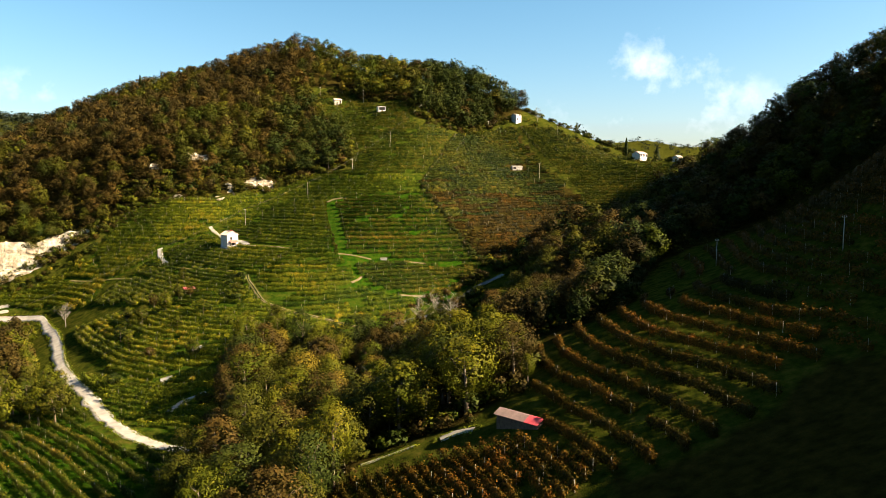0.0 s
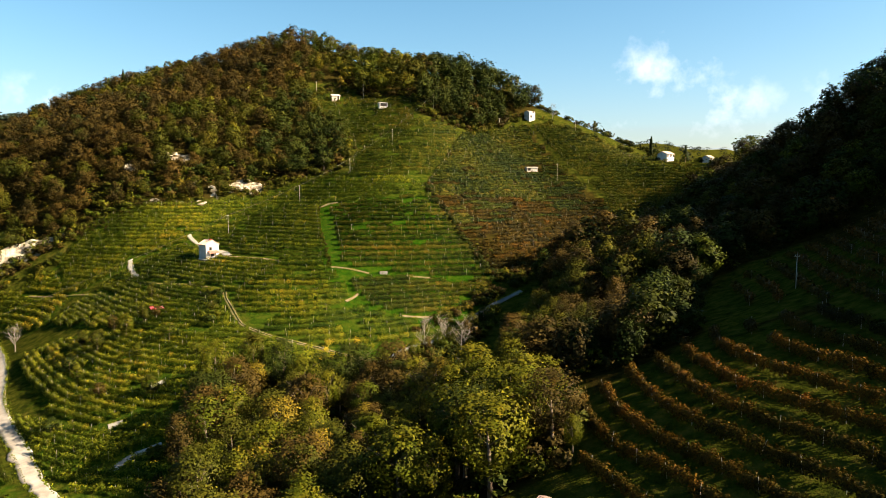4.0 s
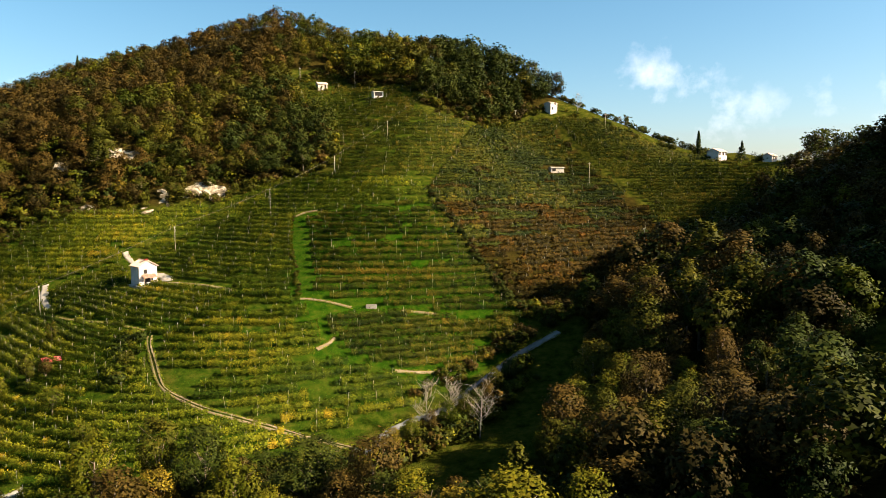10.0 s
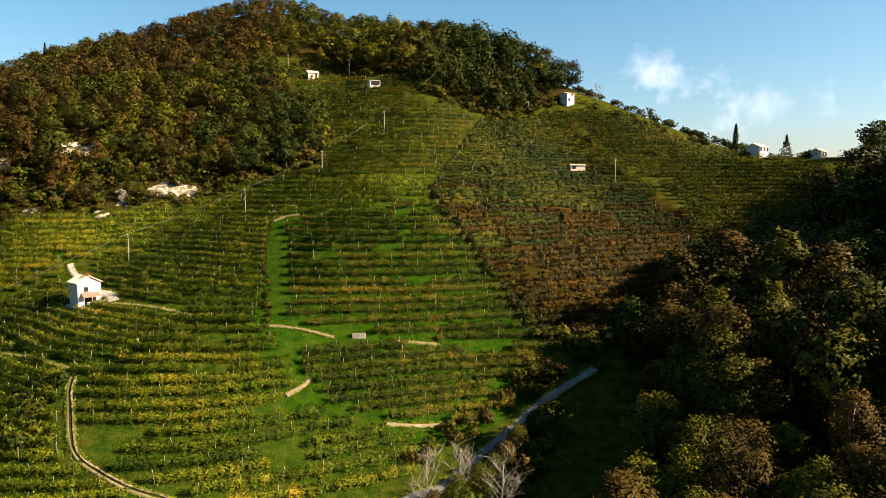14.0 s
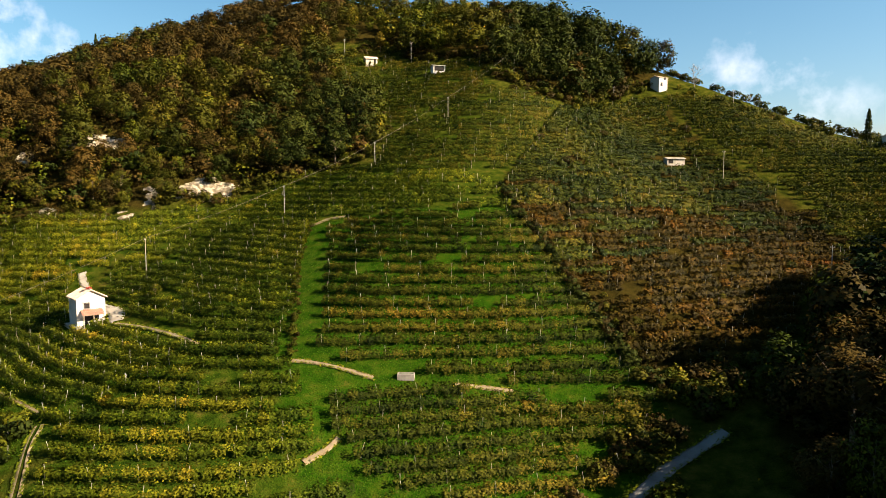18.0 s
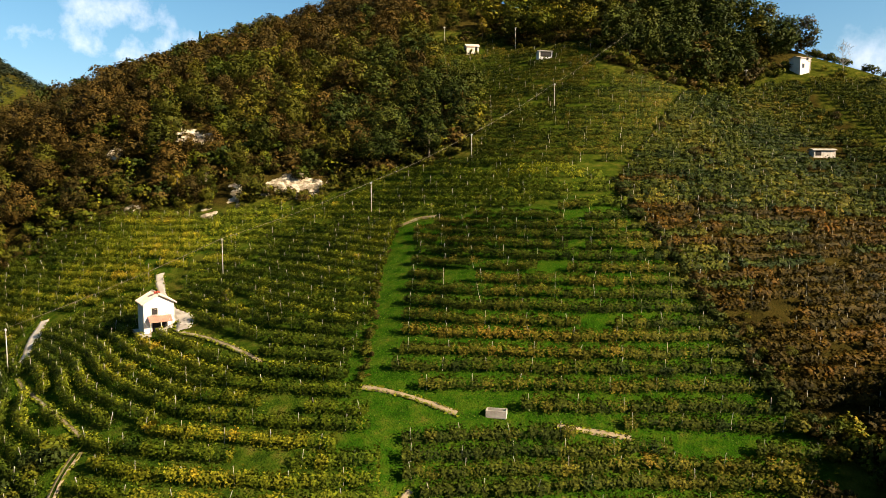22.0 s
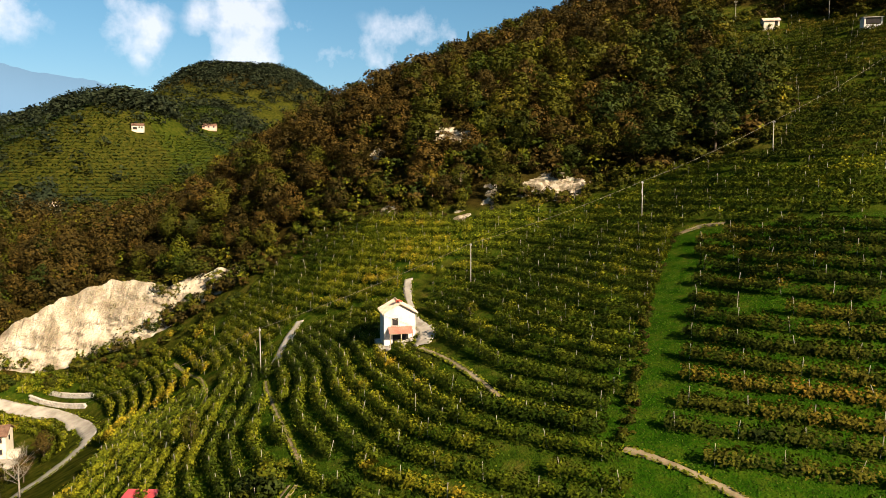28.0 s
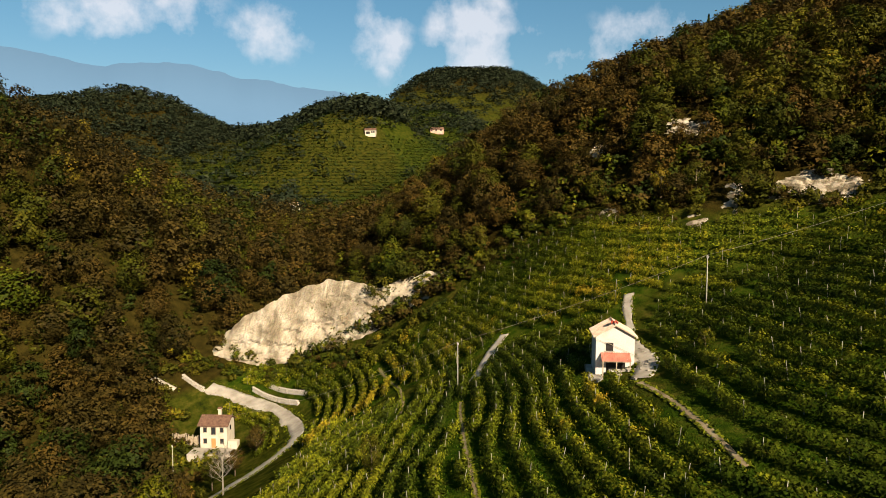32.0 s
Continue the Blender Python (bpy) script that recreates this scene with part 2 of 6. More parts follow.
GROUND = material("hill_ground", ground_build, 0.95)

# ---- the lie of the land ----
COARSE = np.array([
    [64.7, 61.6, 54.1, 36.9, 25, 61.6, 130.2, 195.9],
    [67, 58.7, 40.9, 25.5, 6.5, 53.2, 121.6, 160.1],
    [76.4, 68.3, 17.6, 7.1, -9.5, 36.4, 88.1, 114.9],
    [116.2, 114.9, 3.5, -0.6, 2.1, 36.8, 94.3, 102.4],
    [70.6, 26, -5.2, 22.5, 35.6, 28.1, 108.4, 113.4],
    [36.4, 30.2, 91.5, 77.9, 72.4, 53.5, 77.1, 96.5],
    [67.5, 77.2, 115.4, 116.3, 153.5, 111.1, 48.4, 73.5],
    [54.9, 81.7, 148.6, 159.5, 110, 89, 44.3, 55]])
FINE = np.array([
    [-12.5, -5.9, -0.1, 5.4, 6.8, 7.4, 13.9, 14.5, 2.6],
    [-16.3, -8.3, -3.7, 2.2, 1.7, 2.7, 9, 9.4, 5.2],
    [-16.6, -8.8, -2.4, 9.5, 10.5, -5.1, -8.2, -2.6, 2.9],
    [-15.1, -10.9, 2.5, 11.5, 10.5, -3.9, -16.1, -11.8, -2.9],
    [-7.6, -12.8, -0.1, 1.7, 4.1, 8.2, -2.7, -13.5, -9.1],
    [6.8, 6.4, 4.7, -10.3, 0.4, 5, -2, -10.9, -11],
    [9.2, 17.7, 17.7, -16.8, -6.8, -0, -7.2, -4.4, -7.1],
    [2.9, 9.1, 7.2, -9.9, -17.4, -7, -23.4, -8.6, -0.9],
    [-6.8, -1.6, -0.8, -8.7, -25.3, -13.8, -26.8, 1, 1]])


def spline(u):
    u = np.abs(u)
    return np.where(u < 1, (4 - 6 * u * u + 3 * u ** 3) / 6, np.where(u < 2, (2 - u) ** 3 / 6, 0))


def sheet(x, y, table, x0, y0, step, repeat):
    """Smooth surface over a coarse table of heights."""
    ny, nx = table.shape
    tab = np.pad(table, 1, mode="edge") if repeat else np.pad(table, 1)
    i, j = np.floor((x - x0) / step).astype(int), np.floor((y - y0) / step).astype(int)
    out = np.zeros_like(x)
    for a in range(-1, 3):
        for c in range(-1, 3):
            ii, jj = i + a, j + c
            ok = (ii >= -1) & (ii <= nx) & (jj >= -1) & (jj <= ny)
            h = tab[np.clip(jj + 1, 0, ny + 1), np.clip(ii + 1, 0, nx + 1)]
            out += np.where(ok, h * spline((x - x0) / step - ii) * spline((y - y0) / step - jj), 0)
    return out


# far relief: x, y, top, half-width across, half-width along, turn
FAR_HILLS = [(-764, 786, 215, 150, 150, 0), (-640, 540, 136, 150, 90, 40), (-415, 428, 112, 75, 65, 40), (-530, 560, 106, 110, 110, 0),
             (-860, 360, 160, 110, 150, 0), (-800, 110, 164, 160, 160, 0), (-500, 830, 128, 200, 120, 20), (350, 1460, 138, 300, 160, 0),
             (-260, 1500, 130, 500, 160, 0), (500, 200, 95, 200, 400, 0)]


# swells of the wooded shoulder: x, y, rise
SWELLS = [(-220, 440, 1.5), (-180, 320, -3.3), (-180, 360, -4.1), (-180, 400, -2.2), (-180, 480, -6.8), (-140, 325, -2.0), (-140, 360, -6.6),
          (-140, 400, -2.5), (-140, 480, -7.1), (-100, 440, 1.5), (-100, 480, 6.2), (-60, 445, -4.5), (-60, 480, 3.1), (-20, 480, -5.7), (20, 440, 4.7),
          (143, 310, -9.5), (180, 300, -6.0), (168, 338, -5.0)]
# swells of the eastern valley side, shaped for its skyline and cast shade
EAST_SWELLS = [(46, 130, -1.4), (50, 200, 3.5), (55, 235, 4.5), (70, 95, -5.5), (70, 130, -4.8), (70, 165, -5.6), (70, 200, -1.5), (70, 235, 2.0), (70, 270, 1.6), (70, 300, -3.4), (100, 95, -6.0),
               (100, 130, 1.6), (100, 200, -11.3), (100, 235, -1.0), (100, 300, -2.3), (130, 95, -1.4), (130, 130, 8.2), (130, 165, 4.1), (130, 200, -5.0), (130, 235, -4.2), (130, 270, 3.0),
               (160, 95, -5.6), (160, 130, 2.0), (160, 165, 4.3), (160, 200, -1.3), (150, 246, 4.0), (190, 235, 2.2), (190, 270, 6.3), (190, 300, 4.5)]


def height(x, y):
    x, y = np.asarray(x, float), np.asarray(y, float)
    cx, cy = np.clip(x, -340, 220), np.clip(y, -60, 500)
    near = sheet(cx, cy, COARSE, -340.0, -60.0, 80.0, True) + sheet(cx, cy, FINE, -190.0, 122.0, 36.0, False)
    for sx, sy, rise in SWELLS + EAST_SWELLS:
        near = near + rise * np.exp(-((cx - sx) ** 2 + (cy - sy) ** 2) / 1352.0)
    off = np.hypot(x - cx, y - cy)
    w = np.clip(off / 110, 0, 1)
    w = w * w * (3 - 2 * w)
    far = np.zeros_like(x)
    for hx, hy, top, sx, sy, turn_ in FAR_HILLS:
        c, s = math.cos(radians(turn_)), math.sin(radians(turn_))
        u, v = (x - hx) * c + (y - hy) * s, -(x - hx) * s + (y - hy) * c
        far = far + ((top - 40) * np.exp(-0.5 * ((u / sx) ** 2 + (v / sy) ** 2))) ** 4
    far = 40 + far ** 0.25 + w * (5 * np.sin(x / 61 + 1.3) * np.sin(y / 47) + 4 * np.sin(x / 23 + y / 31))
    far = np.where(np.hypot(x, y) > 2600, far - (np.hypot(x, y) - 2600) * 0.03, far)
    small = 0.22 * np.sin(x / 5.3 + y / 9.1) * np.sin(y / 6.7 - x / 11.3) + 0.5 * np.sin(x / 17 + 2) * np.sin(y / 14 + x / 40)
    return near * (1 - w) + far * w + small


def spread(lo, hi, step, reach):
    core = np.arange(lo, hi + step / 2, step)
    out, d = [], step
    p = hi
    while p < reach:
        d *= 1.13
        p += d
        out.append(p)
    down, d, p = [], step, lo
    while p > -reach:
        d *= 1.13
        p -= d
        down.append(p)
    return np.array(down[::-1] + list(core) + out)


GX, GY = spread(-330, 210, 2.5, 4500), spread(60, 500, 2.5, 4500)
MX, MY = np.meshgrid(GX, GY)
MZ = height(MX, MY)


def ground_at(x, y):
    """Height of the ground sheet itself."""
    x, y = np.asarray(x, float), np.asarray(y, float)
    i = np.clip(np.searchsorted(GX, x) - 1, 0, len(GX) - 2)
    j = np.clip(np.searchsorted(GY, y) - 1, 0, len(GY) - 2)
    u, v = (x - GX[i]) / (GX[i + 1] - GX[i]), (y - GY[j]) / (GY[j + 1] - GY[j])
    return (MZ[j, i] * (1 - u) + MZ[j, i + 1] * u) * (1 - v) + (MZ[j + 1, i] * (1 - u) + MZ[j + 1, i + 1] * u) * v


def inside(x, y, poly):
    x, y = np.asarray(x, float), np.asarray(y, float)
    hit = np.zeros(x.shape, bool)
    for (ax, ay), (bx, by) in zip(poly, poly[1:] + poly[:1]):
        with np.errstate(divide="ignore", invalid="ignore"):
            cross = ((ay > y) != (by > y)) & (x < (bx - ax) * (y - ay) / (by - ay + 1e-12) + ax)
        hit ^= cross
    return hit


def line_distance(x, y, pts):
    x, y = np.asarray(x, float), np.asarray(y, float)
    best = np.full(x.shape, 1e9)
    for (ax, ay), (bx, by) in zip(pts, pts[1:]):
        dx, dy = bx - ax, by - ay
        s = np.clip(((x - ax) * dx + (y - ay) * dy) / (dx * dx + dy * dy + 1e-9), 0, 1)
        best = np.minimum(best, np.hypot(x - ax - s * dx, y - ay - s * dy))
    return best


# ---- plan: plots of vines, woods and ways ----
PLOTS = {   # outline, rise between rows, leaf material, mean tint, leaves a metre, gap in the rows
    "field": ([(-45, 294), (-6, 297), (3, 272), (9, 259), (13.5, 248), (-6, 247.6), (-34, 247.2), (-37, 260)], 1.42, "vine_olive", 0.12, 46, 0.07),
    "field_foot": ([(-33, 245), (13, 247), (9, 236), (-4, 226), (-22, 228), (-27, 232)], 1.05, "vine_olive", 0.14, 46, 0.08),
    "path_slope": ([(-61, 228), (-59, 222.5), (-53.5, 213), (-48.5, 210), (-43.5, 207.5), (-34, 205.4), (-20, 203.5), (-12, 213), (-4, 223), (-25, 227), (-34, 241), (-37, 247.5), (-54, 248.5), (-60, 238)], 1.02, "vine_mixed", 0.0, 46, 0.11),
    "house_slope": ([(-72.5, 266.5), (-62, 253), (-50, 248), (-39, 247.5), (-41, 260), (-48.5, 293), (-51, 300), (-75, 300), (-89.5, 290), (-85, 277.5)], 1.02, "vine_green", 0.16, 42, 0.05),
    "spur": ([(-72, 259), (-53, 248.5), (-58, 236), (-61, 226), (-76, 213), (-100, 225), (-123, 245), (-113, 266), (-105, 273), (-93, 281), (-86, 270)], 0.80, "vine_green", 0.17, 40, 0.05),
    "spur_top": ([(-91, 282.8), (-107, 275.2), (-112, 268.6), (-125.5, 260), (-139, 281), (-132, 295), (-112, 302), (-94, 305), (-90, 292)], 1.25, "vine_green", 0.20, 38, 0.05),
    "below_woods": ([(-91, 292), (-75, 300.5), (-51, 300), (-46, 296), (-7, 297.5), (-11, 312), (-40, 324), (-60, 328), (-78, 319), (-95, 305)], 1.35, "vine_green", 0.18, 40, 0.11),
    "crown": ([(-42, 323), (-11, 311), (-5, 330), (5, 372), (0, 377), (-16, 373), (-20, 402), (-36, 404), (-47, 407), (-60, 419), (-72, 414), (-71, 404), (-62, 383), (-46, 364), (-42, 344)], 1.6, "vine_olive", 0.18, 38, 0.08),
    "brown_slope": ([(-10, 312), (-6, 297), (3.6, 272), (13.4, 251), (35, 259), (46, 286), (70, 300), (62, 330), (50, 370), (40, 404), (27, 397), (6, 374), (-5, 330)], 1.02, "vine_rust", 0.10, 50, 0.04),
    "saddle": ([(60, 304), (76, 303), (104, 322), (112, 345), (100, 372), (85, 382), (60, 405), (43, 402), (53, 370), (64, 332)], 1.2, "vine_olive", 0.14, 34, 0.06),
    "low_flat": ([(-97, 183), (-77, 159), (-65, 149), (-52, 142), (-49, 150), (-52, 162), (-58, 184), (-62, 167), (-76, 170)], 0.38, "vine_green", 0.26, 38, 0.06),
    "low_slope": ([(-66, 224), (-61, 221.5), (-55, 211.5), (-49.5, 208), (-44, 205.6), (-34, 203.5), (-26, 202.5), (-27, 199), (-44, 192), (-57, 187), (-62, 166), (-75, 168), (-96, 191), (-120, 224), (-100, 222), (-78, 212)], 0.8, "vine_green", 0.26, 40, 0.1),
    "cliff_foot": ([(-126, 261), (-139, 279), (-149, 274), (-166, 266), (-160, 262), (-146, 258), (-136, 249), (-125, 246)], 1.5, "vine_green", 0.28, 34, 0.06),
    "lane_plot": ([(-150, 263), (-172, 262), (-190, 250), (-186, 262), (-170, 270), (-160, 268)], 1.2, "vine_green", 0.22, 30, 0.1),
    "yard_plot": ([(-186, 250.5), (-172, 255.5), (-160, 255), (-151, 251.5), (-149, 246), (-157, 247), (-163, 251.5), (-176, 250)], 0.9, "vine_green", 0.22, 36, 0.06),
    "shade_plot": ([(17, 138), (27, 144), (44, 150), (57, 143), (60, 122), (56, 100), (40, 88), (24, 86), (14, 104)], 1.75, "vine_rust", 0.12, 60, 0.05),
    "dark_terraces": ([(57, 96), (60, 148), (54, 172), (64, 193), (84, 201), (110, 196), (120, 150), (114, 100), (88, 80)], 1.9, "vine_rust", 0.2, 26, 0.06),
    "gully_plot": ([(-16, 112), (11, 107), (22, 92), (8, 76), (-22, 90)], 0.7, "vine_rust", 0.04, 38, 0.06),
}
VALLEY_PLOT = [(-108, 176), (-93, 168), (-70, 144), (-52, 131), (-50, 116), (-60, 104), (-92, 110), (-112, 140)]
WOODS = {   # outline, spacing, kinds with weights
    "hill_wood": ([(-146, 289), (-131, 298), (-112, 305), (-95, 309), (-78, 323), (-60, 331), (-46, 330), (-47, 346), (-49, 364), (-64, 384), (-74, 404), (-76, 420), (-60, 425), (-47, 413), (-36, 409), (-18, 408), (-13, 381), (0, 384), (10, 380), (26, 404), (40, 412), (50, 430), (20, 462), (-60, 488), (-150, 505), (-240, 470), (-275, 400), (-300, 330), (-262, 284), (-222, 268), (-205, 257), (-192, 262), (-180, 273), (-168, 279), (-156, 284)], 6.2),
    "east_wood": ([(23, 221), (27, 243), (30, 253), (37, 257), (50, 284), (73, 298), (104, 318), (120, 335), (135, 360), (160, 360), (172, 300), (168, 190), (138, 190), (112, 203), (84, 207), (62, 200), (50, 180), (42, 151), (24, 147), (9, 165), (4, 186), (17, 208)], 6.2),
    "valley_wood": ([(-46, 135), (-48, 117), (-38, 96), (-22, 92), (-15, 117), (12, 121), (16, 142), (4, 165), (-16, 187), (-42, 188), (-54, 182), (-50, 160)], 5.8),
    "west_wood": ([(-300, 330), (-262, 284), (-222, 268), (-206, 254), (-192, 238), (-180, 235), (-164, 232), (-150, 226), (-138, 226), (-128, 206), (-114, 184), (-116, 176), (-128, 158), (-180, 165), (-300, 170), (-330, 250)], 7.4),
}
WAYS = {    # points, width, material
    "lane": ([(-47, 135), (-56, 139), (-67, 146), (-76, 155), (-84, 165), (-95, 178), (-108, 195), (-120, 216), (-131, 233), (-138, 242), (-143, 249), (-147, 254), (-157, 257.5), (-172, 258), (-184, 253.5), (-190, 250)], 3.0, GRAVEL),
    "valley_road": ([(-16, 203), (-11, 211), (-6, 214), (2, 225), (5, 228.5), (8.5, 233), (13, 237.5), (21, 243)], 1.5, ASPHALT),
    "road_end": ([(-19, 200.6), (-16, 201.5), (-13.5, 204)], 2.2, GRAVEL),
    "vine_track": ([(-65, 232), (-63.5, 228), (-60.3, 222.2), (-57.5, 217), (-54.3, 212.2), (-48.8, 208.9), (-43.9, 206.5), (-34.1, 204.4), (-26.8, 203.4), (-17.4, 201.1)], 1.15, DIRT),
    "house_path": ([(-73, 262.4), (-69, 260.6), (-64.7, 258.2), (-57.7, 253.5), (-52.2, 250)], 0.75, DIRT),
    "house_yard": ([(-86, 275.5), (-82.5, 273.5), (-78.4, 270.4), (-75.4, 267.2), (-73.6, 263.4)], 2.4, GRAVEL),
    "house_drive": ([(-94.8, 286.8), (-93.2, 284.4), (-90.5, 281.6), (-87.6, 278.6), (-85, 274.5)], 1.4, GRAVEL),
    "field_path": ([(-37, 246.4), (-32, 246.2), (-25, 245)], 0.75, DIRT),
    "field_path_east": ([(-14, 246.3), (-6, 247)], 0.6, DIRT),
    "spur_path": ([(-111, 275), (-109, 270), (-103, 262)], 1.6, GRAVEL),
    "spur_foot_path": ([(-98, 256), (-94, 253), (-84, 246), (-75, 240), (-67, 235)], 0.6, DIRT),
    "upper_steps": ([(-67.4, 186.0), (-66, 186.8), (-65, 187.6)], 1.7, GRAVEL),
    "middle_steps": ([(-70.8, 172.7), (-69.6, 173.4), (-68.2, 174)], 1.9, GRAVEL),
    "lower_steps": ([(-63, 157.5), (-61.5, 162), (-59, 165), (-57, 166.5)], 1.5, GRAVEL),
    "spur_rut": ([(-144, 270), (-133, 266), (-123, 262), (-111, 255), (-104, 248)], 0.5, DIRT),
    "field_top_path": ([(-49, 296.5), (-46, 298.5), (-42, 298)], 1.0, DIRT),
    "field_scar": ([(-14, 226.5), (-10, 227.2), (-5, 228.6)], 0.9, DIRT),
    "field_bend": ([(-30, 229), (-28, 231.5), (-27, 234)], 0.9, DIRT),
    "lane_patch": ([(-199, 238), (-196, 241), (-193, 243)], 1.6, GRAVEL),
    "gully_yard": ([(-0.5, 115.8), (2.6, 116.4), (5.5, 115)], 1.9, GRAVEL),
    "gully_path": ([(-14, 116), (-9, 116.3), (-4.5, 116.5)], 0.7, GRAVEL),
}

cover = np.zeros((*MX.shape, 4))
cover[..., 3] = 1
vines = np.zeros(MX.shape, bool)
for poly, *_ in PLOTS.values():
    vines |= inside(MX, MY, poly)
lawn = inside(MX, MY, [(-49, 296), (-6, 298), (14, 250), (13, 244), (8, 233), (-4, 224), (-22, 226), (-30, 226), (-41, 247)])
trees = np.zeros(MX.shape, bool)
for poly, *_ in WOODS.values():
    trees |= inside(MX, MY, poly)
far_out = (MX < -345) | (MX > 215) | (MY > 505) | (MY < 55)
# dark litter cover on this treeless bank stands in for its shade
trees |= ((MX > 22) & (MX < 110) & (MY > 20) & (MY < 150) & ~vines)
trees |= ((MX < -190) & (MX > -345) & (MY > 60) & (MY < 345)) | ((MX > 85) & (MX < 215) & (MY > 40) & (MY < 295))
grass = np.zeros(MX.shape)
for key, share in (("spur", 0.6), ("path_slope", 0.5), ("low_slope", 0.5), ("low_flat", 0.6), ("house_slope", 0.5), ("spur_top", 0.5), ("cliff_foot", 0.5), ("crown", 0.3), ("below_woods", 0.4), ("lane_plot", 0.5), ("saddle", 0.1)):
    grass = np.maximum(grass, share * inside(MX, MY, PLOTS[key][0]))
def wave(x, y, a):
    return np.sin(x / (7.3 + a) + a) * np.sin(y / (9.1 + a) - 2 * a)


grass = np.maximum(grass, 0.8 * inside(MX, MY, VALLEY_PLOT))
cover[..., 0] = np.where(lawn, 0.9, np.where(grass > 0, grass, np.where(vines, 0.08, np.where((MX > -680) & (MX < -335) & (MY > 280) & (MY < 660), 0.3 * (wave(MX * 0.2, MY * 0.3, 1.5) > -0.35) + 0.05, 0.08))))
far_wood = (np.hypot(MX + 764, MY - 786) < 120) | ((MX < -680) & (MY < 560))
cover[..., 1] = np.where(trees | far_wood | inside(MX, MY, PLOTS["brown_slope"][0]), 0.9, np.where(far_out, 0.25, 0.0))

ny, nx = MX.shape
idx = np.arange(nx * ny).reshape(ny, nx)
quads = np.stack([idx[:-1, :-1], idx[:-1, 1:], idx[1:, 1:], idx[1:, :-1]], -1).reshape(-1, 4)
me = bpy.data.meshes.new("ground")
me.from_pydata(np.stack([MX, MY, MZ], -1).reshape(-1, 3).tolist(), [], quads.tolist())
me.attributes.new("cover", "FLOAT_COLOR", "POINT").data.foreach_set("color", cover.reshape(-1, 4).astype(np.float32).ravel())
me.materials.append(GROUND)
me.shade_smooth()
tagged(new("ground", me), "steep grassy hillsides and wooded valley floor", "ground", kind="structure")

# ---- mesh tools ----
RNG = np.random.default_rng(7)


def part(name, bm, mat, parent=None, label="", smooth=False):
    m = bpy.data.meshes.new(name)
    bm.to_mesh(m)
    bm.free()
    m.materials.append(mat)
    if smooth:
        m.shade_smooth()
    ob = new(name, m)
    if parent is not None:
        ob.parent = parent
    if label:
        ob["label"] = label
    return ob


def thing(name, label, category, m=None, group="", kind=""):
    ob = tagged(new(name), label, category, group, kind)
    ob.empty_display_size = 0.3
    if m is not None:
        ob.matrix_world = m
    return ob


def box(bm, x0, x1, y0, y1, z0, z1, bevel=0.0):
    b = bmesh.new()
    bmesh.ops.create_cube(b, size=1.0, matrix=Matrix.Translation(((x0 + x1) / 2, (y0 + y1) / 2, (z0 + z1) / 2)) @ Matrix.Diagonal((x1 - x0, y1 - y0, z1 - z0, 1)))
    if bevel:
        bmesh.ops.bevel(b, geom=b.edges[:], offset=bevel, segments=1, affect="EDGES")
    tmp = bpy.data.meshes.new("tmp")
    b.to_mesh(tmp)
    b.free()
    bm.from_mesh(tmp)
    bpy.data.meshes.remove(tmp)
    return bm


def solid(bm, pts, faces):
    vs = [bm.verts.new(p) for p in pts]
    for f in faces:
        bm.faces.new([vs[k] for k in f])
    return bm


def slab(bm, a, b, c, d, thick):
    """A slab with the top corners a, b, c, d (counter-clockwise from above) and its thickness below."""
    low = [(p[0], p[1], p[2] - thick) for p in (a, b, c, d)]
    return solid(bm, [a, b, c, d, *low], [(0, 1, 2, 3), (7, 6, 5, 4), (0, 4, 5, 1), (1, 5, 6, 2), (2, 6, 7, 3), (3, 7, 4, 0)])


def tube(bm, pts, radii, sides=6):
    """A tapered tube along points."""
    rings = []
    for k, p in enumerate(pts):
        a, b = Vector(pts[max(k - 1, 0)]), Vector(pts[min(k + 1, len(pts) - 1)])
        way = (b - a).normalized() if (b - a).length > 1e-6 else Vector((0, 0, 1))
        side = way.cross(Vector((0.31, 0.17, 0.93) if abs(way.z) < 0.9 else (1, 0, 0))).normalized()
        up = way.cross(side)
        rings.append([bm.verts.new(Vector(p) + (side * math.cos(2 * math.pi * s / sides) + up * math.sin(2 * math.pi * s / sides)) * radii[k]) for s in range(sides)])
    for r, q in zip(rings, rings[1:]):
        for s in range(sides):
            bm.faces.new((r[s], r[(s + 1) % sides], q[(s + 1) % sides], q[s]))
    bm.faces.new(rings[0][::-1])
    bm.faces.new(rings[-1])
    return bm


def leaf_mesh(name, corners, tint, mats, slots=None):
    """Many loose leaves in one mesh: corners (n, 5, 3): three corners, the way that the spray faces, and its own tint; tint (n)."""
    n = len(corners)
    m = bpy.data.meshes.new(name)
    m.vertices.add(3 * n)
    m.vertices.foreach_set("co", corners[:, :3].astype(np.float32).ravel())
    m.loops.add(3 * n)
    m.loops.foreach_set("vertex_index", np.arange(3 * n, dtype=np.int32))
    m.polygons.add(n)
    m.polygons.foreach_set("loop_start", np.arange(0, 3 * n, 3, dtype=np.int32))
    if slots is not None:
        m.polygons.foreach_set("material_index", slots.astype(np.int32))
    m.update(calc_edges=True)
    m.attributes.new("tint", "FLOAT", "POINT").data.foreach_set("value", np.repeat(tint + corners[:, 4, 0], 3).astype(np.float32))
    m.attributes.new("custom_normal", "FLOAT_VECTOR", "POINT").data.foreach_set("vector", np.repeat(corners[:, 3], 3, axis=0).astype(np.float32).ravel())
    for k in mats:
        m.materials.append(k)
    return m


